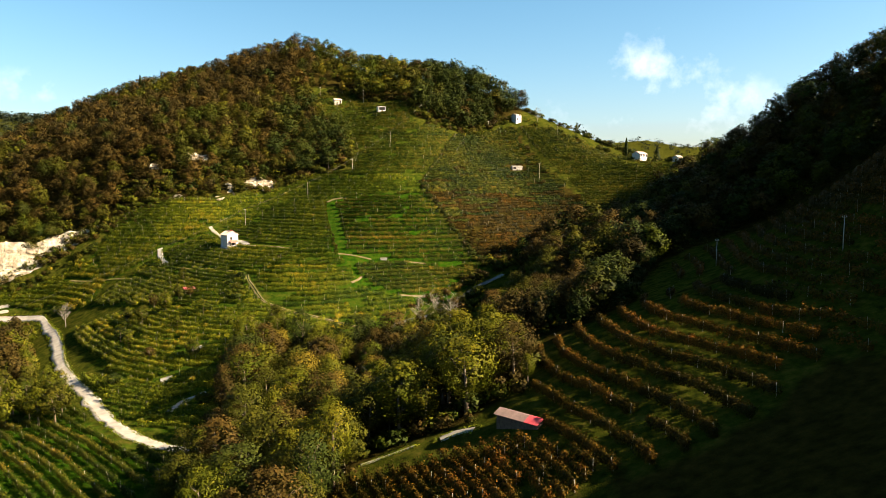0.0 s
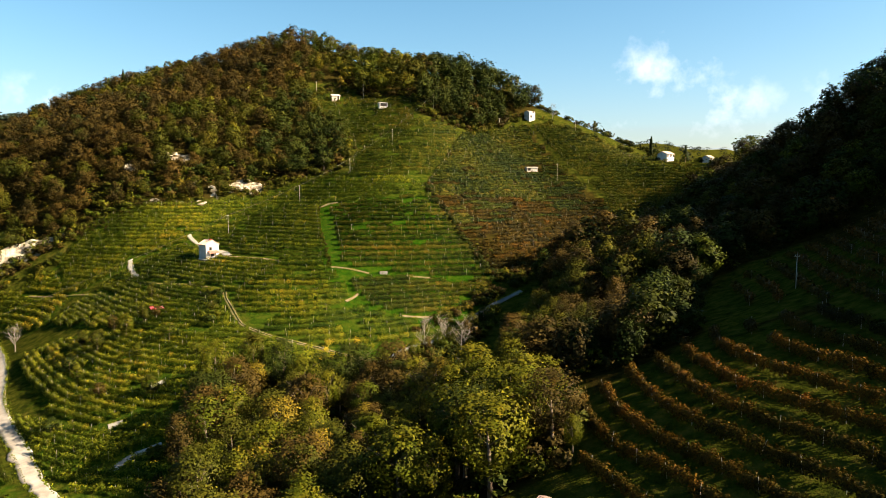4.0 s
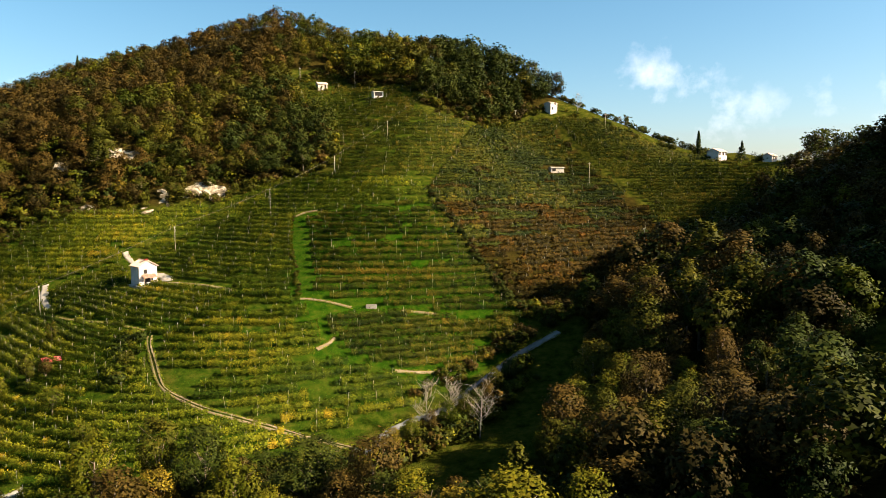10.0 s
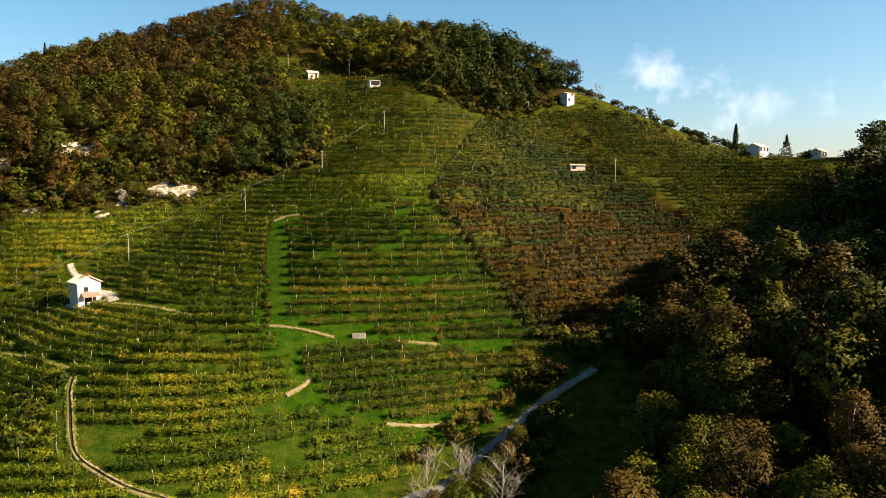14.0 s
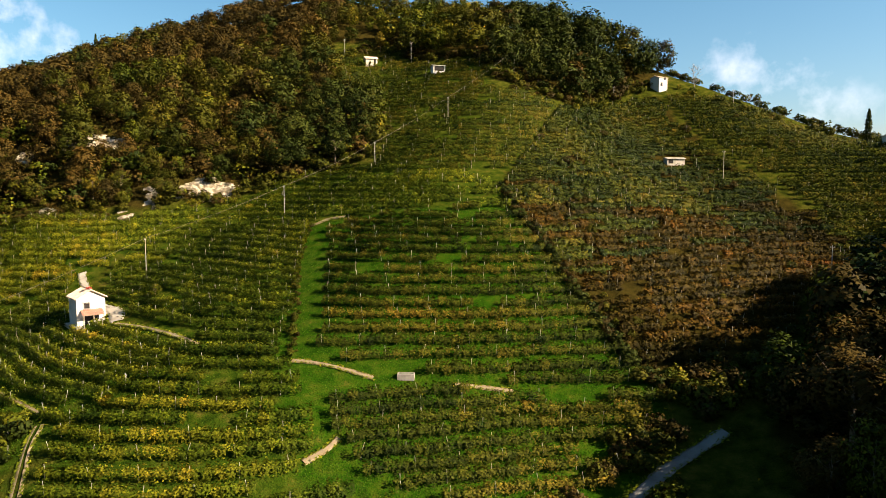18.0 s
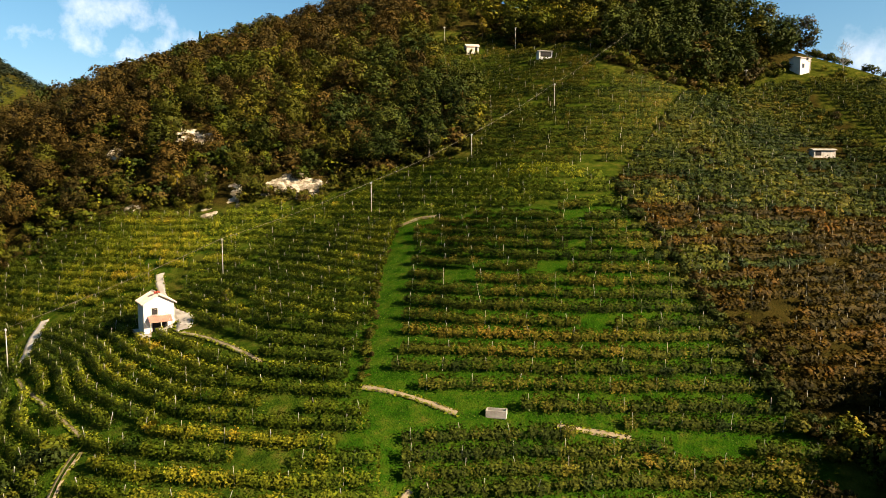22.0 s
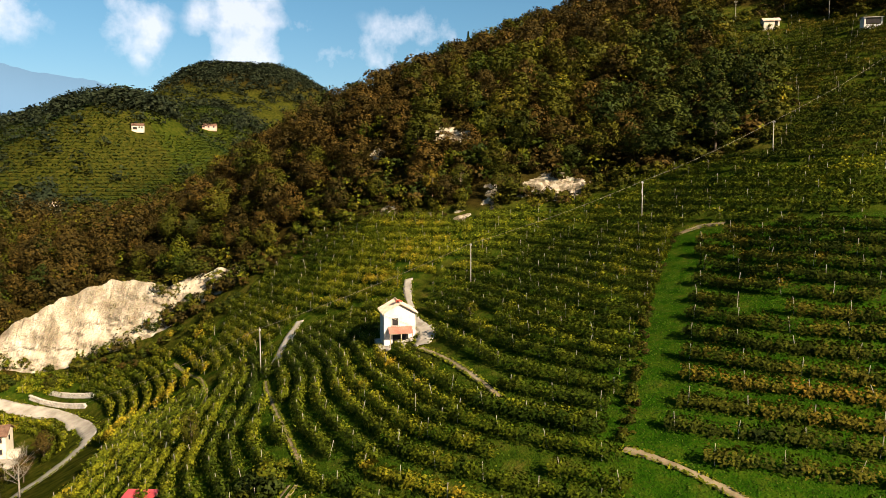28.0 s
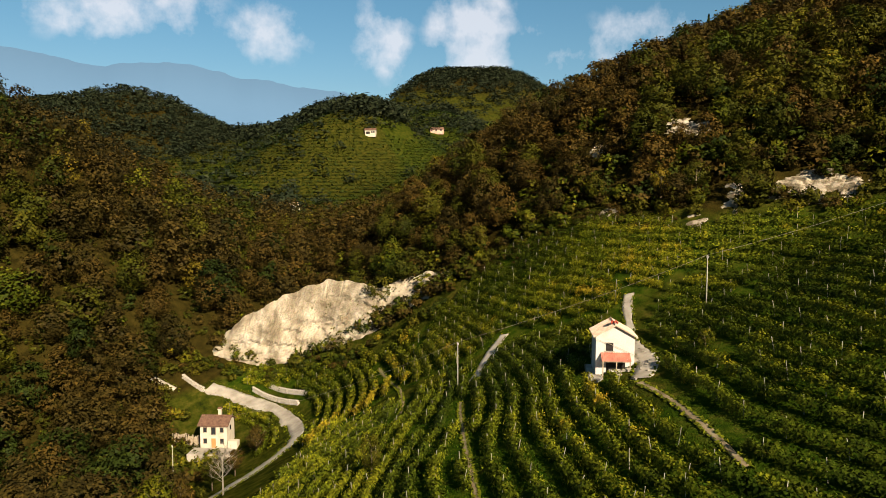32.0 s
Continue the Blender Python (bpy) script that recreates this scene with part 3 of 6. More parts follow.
def leaves(centres, normals, size, rng, own=0.0):
    """Leaf blades round the centres, facing about along the normals."""
    n = len(centres)
    out = normals / (np.linalg.norm(normals, axis=1, keepdims=True) + 1e-9)
    nor = out + rng.normal(0, 0.42, (n, 3))
    nor /= np.linalg.norm(nor, axis=1, keepdims=True) + 1e-9
    t = np.cross(nor, rng.normal(0, 1, (n, 3)))
    t /= np.linalg.norm(t, axis=1, keepdims=True) + 1e-9
    b = np.cross(nor, t)
    s = (size * rng.uniform(0.7, 1.3, n))[:, None]
    face = out * 0.62 + nor * 0.38
    face /= np.linalg.norm(face, axis=1, keepdims=True) + 1e-9
    extra = np.zeros((n, 3))
    extra[:, 0] = own
    return np.stack([centres + t * s * 0.72, centres - t * s * 0.42 + b * s * 0.55, centres - t * s * 0.34 - b * s * 0.52, face, extra], 1)


def planted(c, wide, tall, turn_, x, y, z):
    """A crown's leaves, stretched, turned and set down."""
    co, si = math.cos(turn_), math.sin(turn_)
    p = c[:, :4] * np.array((wide, wide, tall))
    p = np.stack([p[..., 0] * co - p[..., 1] * si, p[..., 0] * si + p[..., 1] * co, p[..., 2]], -1)
    p[:, :3] += np.array((x, y, z))
    p[:, 3] /= np.linalg.norm(p[:, 3], axis=1, keepdims=True) + 1e-9
    return np.concatenate([p, c[:, 4:]], 1)


# ---- ways ----
def smooth_line(pts, step):
    p = np.array(pts, float)
    for _ in range(3):
        q = [p[0]]
        for a, b in zip(p, p[1:]):
            q += [a * 0.75 + b * 0.25, a * 0.25 + b * 0.75]
        q.append(p[-1])
        p = np.array(q)
    d = np.r_[0, np.cumsum(np.hypot(*np.diff(p, axis=0).T))]
    s = np.arange(0, d[-1], step)
    return np.stack([np.interp(s, d, p[:, 0]), np.interp(s, d, p[:, 1])], 1)


def way(name, pts, width, mat, label, category, ruts=False):
    line = smooth_line(pts, 0.4)
    t = np.gradient(line, axis=0)
    t /= np.linalg.norm(t, axis=1, keepdims=True)
    side = np.stack([-t[:, 1], t[:, 0]], 1)
    bm = bmesh.new()
    rng = np.random.default_rng(len(name))
    rows = []
    cols = np.array([-0.56, -0.5, -0.18 if ruts else -0.25, 0.0, 0.18 if ruts else 0.25, 0.5, 0.56])
    edge = 0.42 * width * np.convolve(rng.normal(0, 1, len(line) + 8), np.ones(8) / 8, "same")[4:-4]
    for k, p in enumerate(line):
        w = max(width + edge[k], 0.4 * width)
        q = p + side[k] * (cols * w)[:, None] + side[k] * edge[k] * 0.2
        z = ground_at(q[:, 0], q[:, 1])
        z = 0.8 * z + 0.2 * z[1:-1].mean() + 0.14
        z[0] -= 0.5
        z[-1] -= 0.5
        rows.append([bm.verts.new((*a, c)) for a, c in zip(q, z)])
    for a, b in zip(rows, rows[1:]):
        for k in range(len(cols) - 1):
            if ruts and k in (2, 3):
                continue
            bm.faces.new((a[k + 1], a[k], b[k], b[k + 1]))
    ob = part(name, bm, mat, smooth=True)
    return tagged(ob, label, category, kind="structure")


WAY_LABELS = {"lane": "pale gravel lane winding along the valley", "valley_road": "narrow grey asphalt road in the gully",
              "road_end": "pale gravel apron where the farm track meets the road", "vine_track": "dry earth farm track between vine rows", "house_path": "narrow earth footpath below the white house",
              "house_yard": "pale trodden yard round the white farmhouse", "house_drive": "pale gravel drive behind the white house", "field_path": "bare earth path across the grassy plot",
              "field_path_east": "bare earth path end on the grassy plot", "spur_path": "pale gravel path on the spur",
              "spur_foot_path": "thin earth footpath between curved vine rows", "gully_yard": "pale trodden yard beside the roadside shed", "gully_path": "pale gravel yard path by the shed", "upper_steps": "short pale stone path between vine rows",
              "middle_steps": "short pale stone path on the low slope", "lower_steps": "broken pale stone path above the lane",
              "spur_rut": "worn pale path on the side of the spur", "field_scar": "bare dry earth scar between the vines", "field_bend": "worn earth patch beside the vines", "lane_patch": "pale gravel patch at the end of the lane", "field_top_path": "bare earth path end above the grassy plot"}
for key, (pts, width, mat) in WAYS.items():
    way(key, pts, width, mat, WAY_LABELS[key], "road" if key in ("lane", "valley_road") else "path", key == "vine_track")

# ---- vines: rows along the contour lines ----
I0, I1 = np.searchsorted(GX, -215), np.searchsorted(GX, 130)
J0, J1 = np.searchsorted(GY, 65), np.searchsorted(GY, 425)


def contour(level, keep):
    """Lines of one height over the kept cells, each as an array of x, y."""
    z = MZ[J0:J1, I0:I1]
    up = z > level
    mixed_cell = keep & ~((up[:-1, :-1] == up[1:, :-1]) & (up[:-1, :-1] == up[:-1, 1:]) & (up[:-1, :-1] == up[1:, 1:]))
    links = {}
    for j, i in zip(*np.nonzero(mixed_cell)):
        cut = []
        if up[j, i] != up[j, i + 1]:
            cut.append((0, j, i))
        if up[j, i] != up[j + 1, i]:
            cut.append((1, j, i))
        if up[j + 1, i] != up[j + 1, i + 1]:
            cut.append((0, j + 1, i))
        if up[j, i + 1] != up[j + 1, i + 1]:
            cut.append((1, j, i + 1))
        for a, b in zip(cut[::2], cut[1::2]):
            links.setdefault(a, []).append(b)
            links.setdefault(b, []).append(a)

    def spot(key):
        how, j, i = key
        a = z[j, i]
        b = z[j, i + 1] if how == 0 else z[j + 1, i]
        s = (level - a) / (b - a)
        x, y = GX[I0 + i], GY[J0 + j]
        return (x + s * 2.5, y) if how == 0 else (x, y + s * 2.5)

    out, left = [], set(links)
    ends = [k for k in links if len(links[k]) == 1]
    for first in ends + list(links):
        if first not in left:
            continue
        chain, k = [], first
        while k is not None:
            left.discard(k)
            chain.append(spot(k))
            k = next((q for q in links[k] if q in left), None)
        if len(chain) > 2:
            out.append(np.array(chain))
    return out


def resample(p, step):
    d = np.r_[0, np.cumsum(np.hypot(*np.diff(p, axis=0).T))]
    s = np.arange(0, d[-1], step)
    q = np.stack([np.interp(s, d, p[:, 0]), np.interp(s, d, p[:, 1])], 1)
    if len(q) > 8:
        q[2:-2] = (q[:-4] + q[1:-3] + q[2:-2] + q[3:-1] + q[4:]) / 5
    return q


def runs(p, ok):
    out, start = [], None
    for k, v in enumerate(list(ok) + [False]):
        if v and start is None:
            start = k
        if not v and start is not None:
            if k - start > 5:
                out.append(p[start:k])
            start = None
    return out


def row_leaves(p, per_metre, tint, rng, tall=1.75, big=0.30, broad=1.0):
    """Leaves of one hedge of vines along the points p: vine by vine, each with its own vigour and colour."""
    d = np.r_[0, np.cumsum(np.hypot(*np.diff(p, axis=0).T))]
    n = int(d[-1] * per_metre * 2.1)
    s = rng.uniform(0, d[-1], n)
    count = int(d[-1] / 1.25) + 2
    vigour, own_tint, own_tall = rng.beta(3.0, 1.3, count), rng.normal(0, 0.13, count), rng.normal(0, 0.16, count)
    vine = (s / 1.25 + rng.normal(0, 0.12, n)).clip(0, count - 1).astype(int)
    keep = rng.uniform(0, 1, n) < vigour[vine] * (0.82 + 0.3 * np.sin(s * 2 * math.pi / 1.25)) * 1.15
    s, vine = s[keep], vine[keep]
    n = len(s)
    x, y = np.interp(s, d, p[:, 0]), np.interp(s, d, p[:, 1])
    t = np.gradient(p, axis=0)
    tx, ty = np.interp(s, d, t[:, 0]), np.interp(s, d, t[:, 1])
    k = np.hypot(tx, ty) + 1e-9
    off = np.clip(rng.normal(0, 0.36, n), -0.8, 0.8) * broad * (0.75 + 0.35 * vigour[vine])
    h = 0.3 + (tall - 0.3) * rng.beta(1.4, 1.05, n) + 0.14 * np.sin(s / 2.3 + p[0, 0]) + own_tall[vine]
    h += np.where(rng.uniform(0, 1, n) < 0.04, rng.uniform(0.1, 0.55, n), 0)
    x, y = x - ty / k * off, y + tx / k * off
    z = ground_at(x, y) + h
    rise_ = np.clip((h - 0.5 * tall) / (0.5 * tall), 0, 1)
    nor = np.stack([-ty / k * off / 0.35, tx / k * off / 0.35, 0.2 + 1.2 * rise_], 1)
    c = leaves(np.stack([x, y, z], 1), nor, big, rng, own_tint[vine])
    # tint varies in patches and grows lighter towards the top of the hedge
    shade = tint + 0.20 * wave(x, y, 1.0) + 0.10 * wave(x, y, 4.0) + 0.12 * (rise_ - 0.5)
    return c, shade


def post_mesh(name, tall, r, lean):
    bm = bmesh.new()
    tube(bm, [(0, 0, -0.5), (0, 0, tall * 0.5), (lean, 0, tall)], [r, r * 0.95, r * 0.85], 5)
    m = bpy.data.meshes.new(name)
    bm.to_mesh(m)
    bm.free()
    m.materials.append(POST)
    return m


POSTS = [post_mesh("post", 1.85, 0.040, 0.02), post_mesh("post", 2.05, 0.036, 0.16), post_mesh("post", 1.75, 0.040, -0.14)]
ROW_LABELS = {"vine_olive": "row of olive-brown turning grapevines on grey posts", "vine_green": "row of dense green grapevines on grey posts", "vine_mixed": "row of yellowing green grapevines on grey posts",
              "vine_rust": "row of rust-brown autumn grapevines on grey posts"}
TALL = {"spur": 1.45, "path_slope": 1.5, "house_slope": 1.55, "low_slope": 1.5, "spur_top": 1.5, "field": 1.35, "field_foot": 1.4, "brown_slope": 1.6, "crown": 1.6, "below_woods": 1.6}
BROAD = {"house_slope": 1.1, "below_woods": 1.15, "crown": 1.1, "brown_slope": 1.15, "spur": 1.1, "spur_top": 1.1, "path_slope": 1.1, "saddle": 1.2}
all_rows = []
rng = np.random.default_rng(21)
way_lines = [(pts, w) for pts, w, _ in WAYS.values()]
cellx, celly = np.meshgrid((GX[I0:I1 - 1] + GX[I0 + 1:I1]) / 2, (GY[J0:J1 - 1] + GY[J0 + 1:J1]) / 2)
CLEAR = [(-79.8, 266.3, 4.7), (-82, 270, 3.6), (-168, 245, 6.0), (-21, 246, 2.5), (-34, 394, 4.0), (-60, 407, 5.0), (37, 357, 5.0), (43, 412, 5.0), (12.3, 109.8, 3.6)]
for key, (poly, rise, leaf, tint, dense, gap) in PLOTS.items():
    px, py = np.array(poly).T
    keep = (cellx > px.min() - 4) & (cellx < px.max() + 4) & (celly > py.min() - 4) & (celly < py.max() + 4)
    lo, hi = height(px, py).min() - 4, height(px, py).max() + 4
    for level in np.arange(lo, hi, rise):
        for line in contour(level + rng.uniform(-0.08, 0.08) * rise, keep):
            p = resample(line, 0.9)
            if len(p) < 6:
                continue
            ok = inside(p[:, 0], p[:, 1], poly)
            for pts, w in way_lines:
                ok &= line_distance(p[:, 0], p[:, 1], pts) > w * 0.5 + 0.5
            for cx, cy, cr in CLEAR:
                ok &= np.hypot(p[:, 0] - cx, p[:, 1] - cy) > cr
            ok &= (wave(p[:, 0] * 2.3, p[:, 1] * 2.3, 2.0 + (level * 7.7) % 5) < 1 - gap * 1.6)
            for piece in runs(p, ok):
                if key != "brown_slope":
                    all_rows.append((key, piece, dense, leaf, tint + rng.normal(0, 0.08)))
                    continue
                k = 0
                while k < len(piece) - 6:      # ragged stretches of older and younger vines
                    e = min(k + int(rng.integers(9, 22)), len(piece))
                    spot_ = piece[k]
                    mixed_ = wave(spot_[0] * 0.6, spot_[1] * 0.6, 3.0) * 0.7 + rng.normal(0, 0.45) + (spot_[1] - 318) / 55 - (spot_[0] - 22) / 50 > -0.1
                    all_rows.append((key, piece[k:e], dense, "vine_olive" if mixed_ else leaf, tint + rng.normal(-0.04, 0.09)))
                    k = e + int(rng.integers(0, 2))
# straight rows on the valley floor, beside the lane
u = np.array((0.70, -0.714))
v = np.array((0.714, 0.70))
for k in range(-16, 26):
    a = np.array((-86.0, 142.0)) + v * k * 3.3
    p = a + np.arange(-60, 60, 0.9)[:, None] * u + v * (np.sin(np.arange(-60, 60, 0.9) / 19)[:, None] * 1.6)
    ok = inside(p[:, 0], p[:, 1], VALLEY_PLOT) & (line_distance(p[:, 0], p[:, 1], WAYS["lane"][0]) > 3.2)
    for piece in runs(p, ok):
        all_rows.append(("valley", piece, 40, "vine_olive", 0.14 + rng.normal(0, 0.05)))

NEAR_PLOTS = ("field", "field_foot", "path_slope", "house_slope", "spur", "valley", "low_slope", "spur_top", "shade_plot")
near_rows = sorted([r for r in all_rows if r[0] in NEAR_PLOTS], key=lambda r: -len(r[1]))
own = near_rows[:290]
own_ids = {id(r) for r in own}
for key, p, dense, leaf, tint in own:
    c, shade = row_leaves(p, dense * 2.0, tint + 0.05, rng, TALL.get(key, 1.75), 0.235, BROAD.get(key, 1.0))
    base = Vector((*p[len(p) // 2], float(ground_at(*p[len(p) // 2]))))
    root = thing("vine_row", ROW_LABELS[leaf], "grapevines", Matrix.Translation(base), "vine rows")
    c[:, :3] -= np.array(base)
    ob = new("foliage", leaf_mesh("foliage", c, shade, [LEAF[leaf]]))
    ob.parent = root
    step = 6
    for q in p[1::step]:
        o = new("post", POSTS[rng.integers(3)])
        o.parent = root
        o.matrix_local = pose(q[0] - base.x, q[1] - base.y, float(ground_at(*q)) - base.z, rng.normal(0, 5), rng.normal(0, 5), rng.uniform(0, 360))
rest = {}
for r in all_rows:
    if id(r) not in own_ids:
        rest.setdefault((r[0], r[3]), []).append(r)
for key, group in rest.items():
    cs, ts = zip(*[row_leaves(p, dense * 1.1, tint + 0.05, rng, TALL.get(key[0], 1.75), 0.36 if dense < 37 or key[0] == "brown_slope" else 0.29, BROAD.get(key[0], 1.0)) for _, p, dense, leaf, tint in group])
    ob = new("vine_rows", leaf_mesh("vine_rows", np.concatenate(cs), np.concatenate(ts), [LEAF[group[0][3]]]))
    tagged(ob, ROW_LABELS[group[0][3]].replace("row of", "terraced rows of"), "grapevines", kind="stuff")
    bm = bmesh.new()
    for _, p, *_x in group:
        for q in p[1::9]:
            z = float(ground_at(*q))
            tube(bm, [(q[0], q[1], z - 0.4), (q[0] + rng.normal(0, 0.08), q[1], z + 1.95)], [0.036, 0.032], 4)
    tagged(part("vine_posts", bm, POST), "grey vineyard posts standing in the vine rows", "posts", kind="stuff")

# ---- trees ----
def crown(rng, tall, wide, low, clumps, per, leaf, loose=1.0):
    """Leaf blades of a crown: sprays on a shell of rounded lobes with gaps between them."""
    lobes = rng.normal(0, 1, (9, 3))
    lobes[:, 2] = np.abs(lobes[:, 2]) * 0.9 - 0.15
    lobes /= np.linalg.norm(lobes, axis=1, keepdims=True)
    w = rng.normal(0, 1, (clumps, 3))
    w /= np.linalg.norm(w, axis=1, keepdims=True)
    w[:, 2] = np.where(w[:, 2] < -0.86, -w[:, 2], w[:, 2])
    near = (w @ lobes.T)
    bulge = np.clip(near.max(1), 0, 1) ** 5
    r = (0.74 + 0.26 * rng.uniform(0, 1, clumps) ** 0.5) * (0.66 + 0.44 * bulge)
    mid = np.stack([w[:, 0] * wide * r, w[:, 1] * wide * r, (tall + low) / 2 + w[:, 2] * (tall - low) / 2 * r], 1)
    q = rng.normal(0, 1, (clumps, per, 3)) * np.array((1, 1, 0.7)) * 0.11 * wide * loose
    lobe = lobes[near.argmax(1)] * np.array((wide, wide, (tall - low) / 2)) * 0.62
    out = mid - np.array((0, 0, (tall + low) / 2)) - lobe * 0.75
    out /= np.linalg.norm(out, axis=1, keepdims=True) + 1e-6
    c = (mid[:, None] + q).reshape(-1, 3)
    n_ = (out[:, None] * 0.9 + q / (0.11 * wide) * 0.22 + np.array((0, 0, 0.2))).reshape(-1, 3)
    # random tint for each clump, lighter on lobes and darker in the gaps
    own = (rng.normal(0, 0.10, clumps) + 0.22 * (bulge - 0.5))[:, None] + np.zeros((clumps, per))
    return leaves(c, n_, leaf, rng, own.ravel())


def trunk_mesh(rng, tall, r, limbs, bare=False, pale=False):
    bm = bmesh.new()
    lean = rng.normal(0, 0.25, 2)
    top = (lean[0], lean[1], tall * (0.93 if bare else 0.72))
    spine = [(0, 0, -0.6), (lean[0] * 0.2, lean[1] * 0.2, tall * 0.25), (lean[0] * 0.6, lean[1] * 0.6, tall * 0.5), top]
    tube(bm, spine, [r * 1.25, r, r * 0.65, r * 0.2], 6)
    for k in range(limbs):
        f = rng.uniform(0.25, 0.72 if not bare else 0.9)
        a = rng.uniform(0, 6.28)
        z = tall * f
        reach = tall * rng.uniform(0.16, 0.3) * (1.2 - f * 0.6)
        b = (lean[0] * f, lean[1] * f, z)
        m = (b[0] + math.cos(a) * reach * 0.5, b[1] + math.sin(a) * reach * 0.5, z + reach * 0.45)
        e = (b[0] + math.cos(a) * reach, b[1] + math.sin(a) * reach, z + reach * rng.uniform(0.7, 1.3))
        tube(bm, [b, m, e], [r * 0.4 * (1.2 - f), r * 0.26 * (1.2 - f), r * 0.08], 4)
        if bare:
            for _ in range(5):
                s = rng.uniform(0.3, 1.0)
                g = [b[i] + (e[i] - b[i]) * s for i in range(3)]
                h = [g[0] + rng.normal(0, 0.8), g[1] + rng.normal(0, 0.8), g[2] + rng.uniform(0.5, 1.6)]
                tube(bm, [g, h], [0.03, 0.008], 3)
    m = bpy.data.meshes.new("trunk")
    bm.to_mesh(m)
    bm.free()
    m.materials.append(PALE_BARK if pale else BARK)
    m.shade_smooth()
    return m


TREE_WORDS = {"tree_lime": "broad deciduous tree with a yellow-green crown", "tree_green": "leafy deciduous tree with a green crown", "tree_olive": "deciduous tree with an olive, yellowing crown",
              "tree_rust": "deciduous tree with a russet autumn crown", "tree_gold": "small tree with a bright golden-yellow crown",
              "tree_dark": "dark evergreen tree with a dense crown"}
NEAR_TREES, FINE_TREES, FAR_CROWNS, MID_CROWNS = {}, {}, {}, {}
for kind in ("tree_green", "tree_olive", "tree_rust", "tree_gold", "tree_dark", "tree_lime"):
    NEAR_TREES[kind], FINE_TREES[kind], FAR_CROWNS[kind], MID_CROWNS[kind] = [], [], [], []
    for k in range(3):
        r_ = np.random.default_rng(100 + 10 * k + len(kind))
        tall, wide = 10.0, (3.0, 2.6, 3.3)[k]
        c = crown(r_, tall, wide, 0.9, 270, 14, 0.225)
        # tint rises with height in the crown
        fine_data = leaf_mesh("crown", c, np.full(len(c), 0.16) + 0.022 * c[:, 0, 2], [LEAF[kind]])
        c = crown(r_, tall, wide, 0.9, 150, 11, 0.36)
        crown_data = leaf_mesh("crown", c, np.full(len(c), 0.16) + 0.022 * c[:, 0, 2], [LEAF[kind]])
        bole = trunk_mesh(r_, tall, 0.2, 9)
        NEAR_TREES[kind].append((bole, crown_data))
        FINE_TREES[kind].append((bole, fine_data))
        MID_CROWNS[kind].append(crown(r_, tall, wide * 1.12, 0.3, 170, 7, 0.40, 1.1))
        FAR_CROWNS[kind].append(crown(r_, tall, wide * 1.12, 0.3, 120, 5, 0.54, 1.2))


def tree(kind, x, y, tall, variant, turn_, wide=1.0, sink=0.0, label="", category="tree", group=""):
    fine_leaved = -60 < x < 40 and y < 245
    t, c = (FINE_TREES if fine_leaved else NEAR_TREES)[kind][variant]
    root = thing("tree", label or TREE_WORDS[kind], category, pose(x, y, float(ground_at(x, y)) - sink, 0, 0, turn_), group)
    s = tall / 10.0
    for nm, data in (("trunk", t), ("crown", c)):
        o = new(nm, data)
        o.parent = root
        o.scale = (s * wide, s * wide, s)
    return root


def scatter(poly, spacing, rng):
    px, py = np.array(poly).T
    gx, gy = np.meshgrid(np.arange(px.min(), px.max(), spacing), np.arange(py.min(), py.max(), spacing))
    x, y = gx.ravel() + rng.uniform(-0.45, 0.45, gx.size) * spacing, gy.ravel() + rng.uniform(-0.45, 0.45, gx.size) * spacing
    ok = inside(x, y, poly)
    for pts, w in way_lines:
        ok &= line_distance(x, y, pts) > w * 0.5 + 1.6
    for cx, cy, cr in CLEAR:
        ok &= np.hypot(x - cx, y - cy) > cr + 1.0
    for (ax, ay, bx, by, cr) in BARE:
        ok &= line_distance(x, y, [(ax, ay), (bx, by)]) > cr
    return x[ok], y[ok]


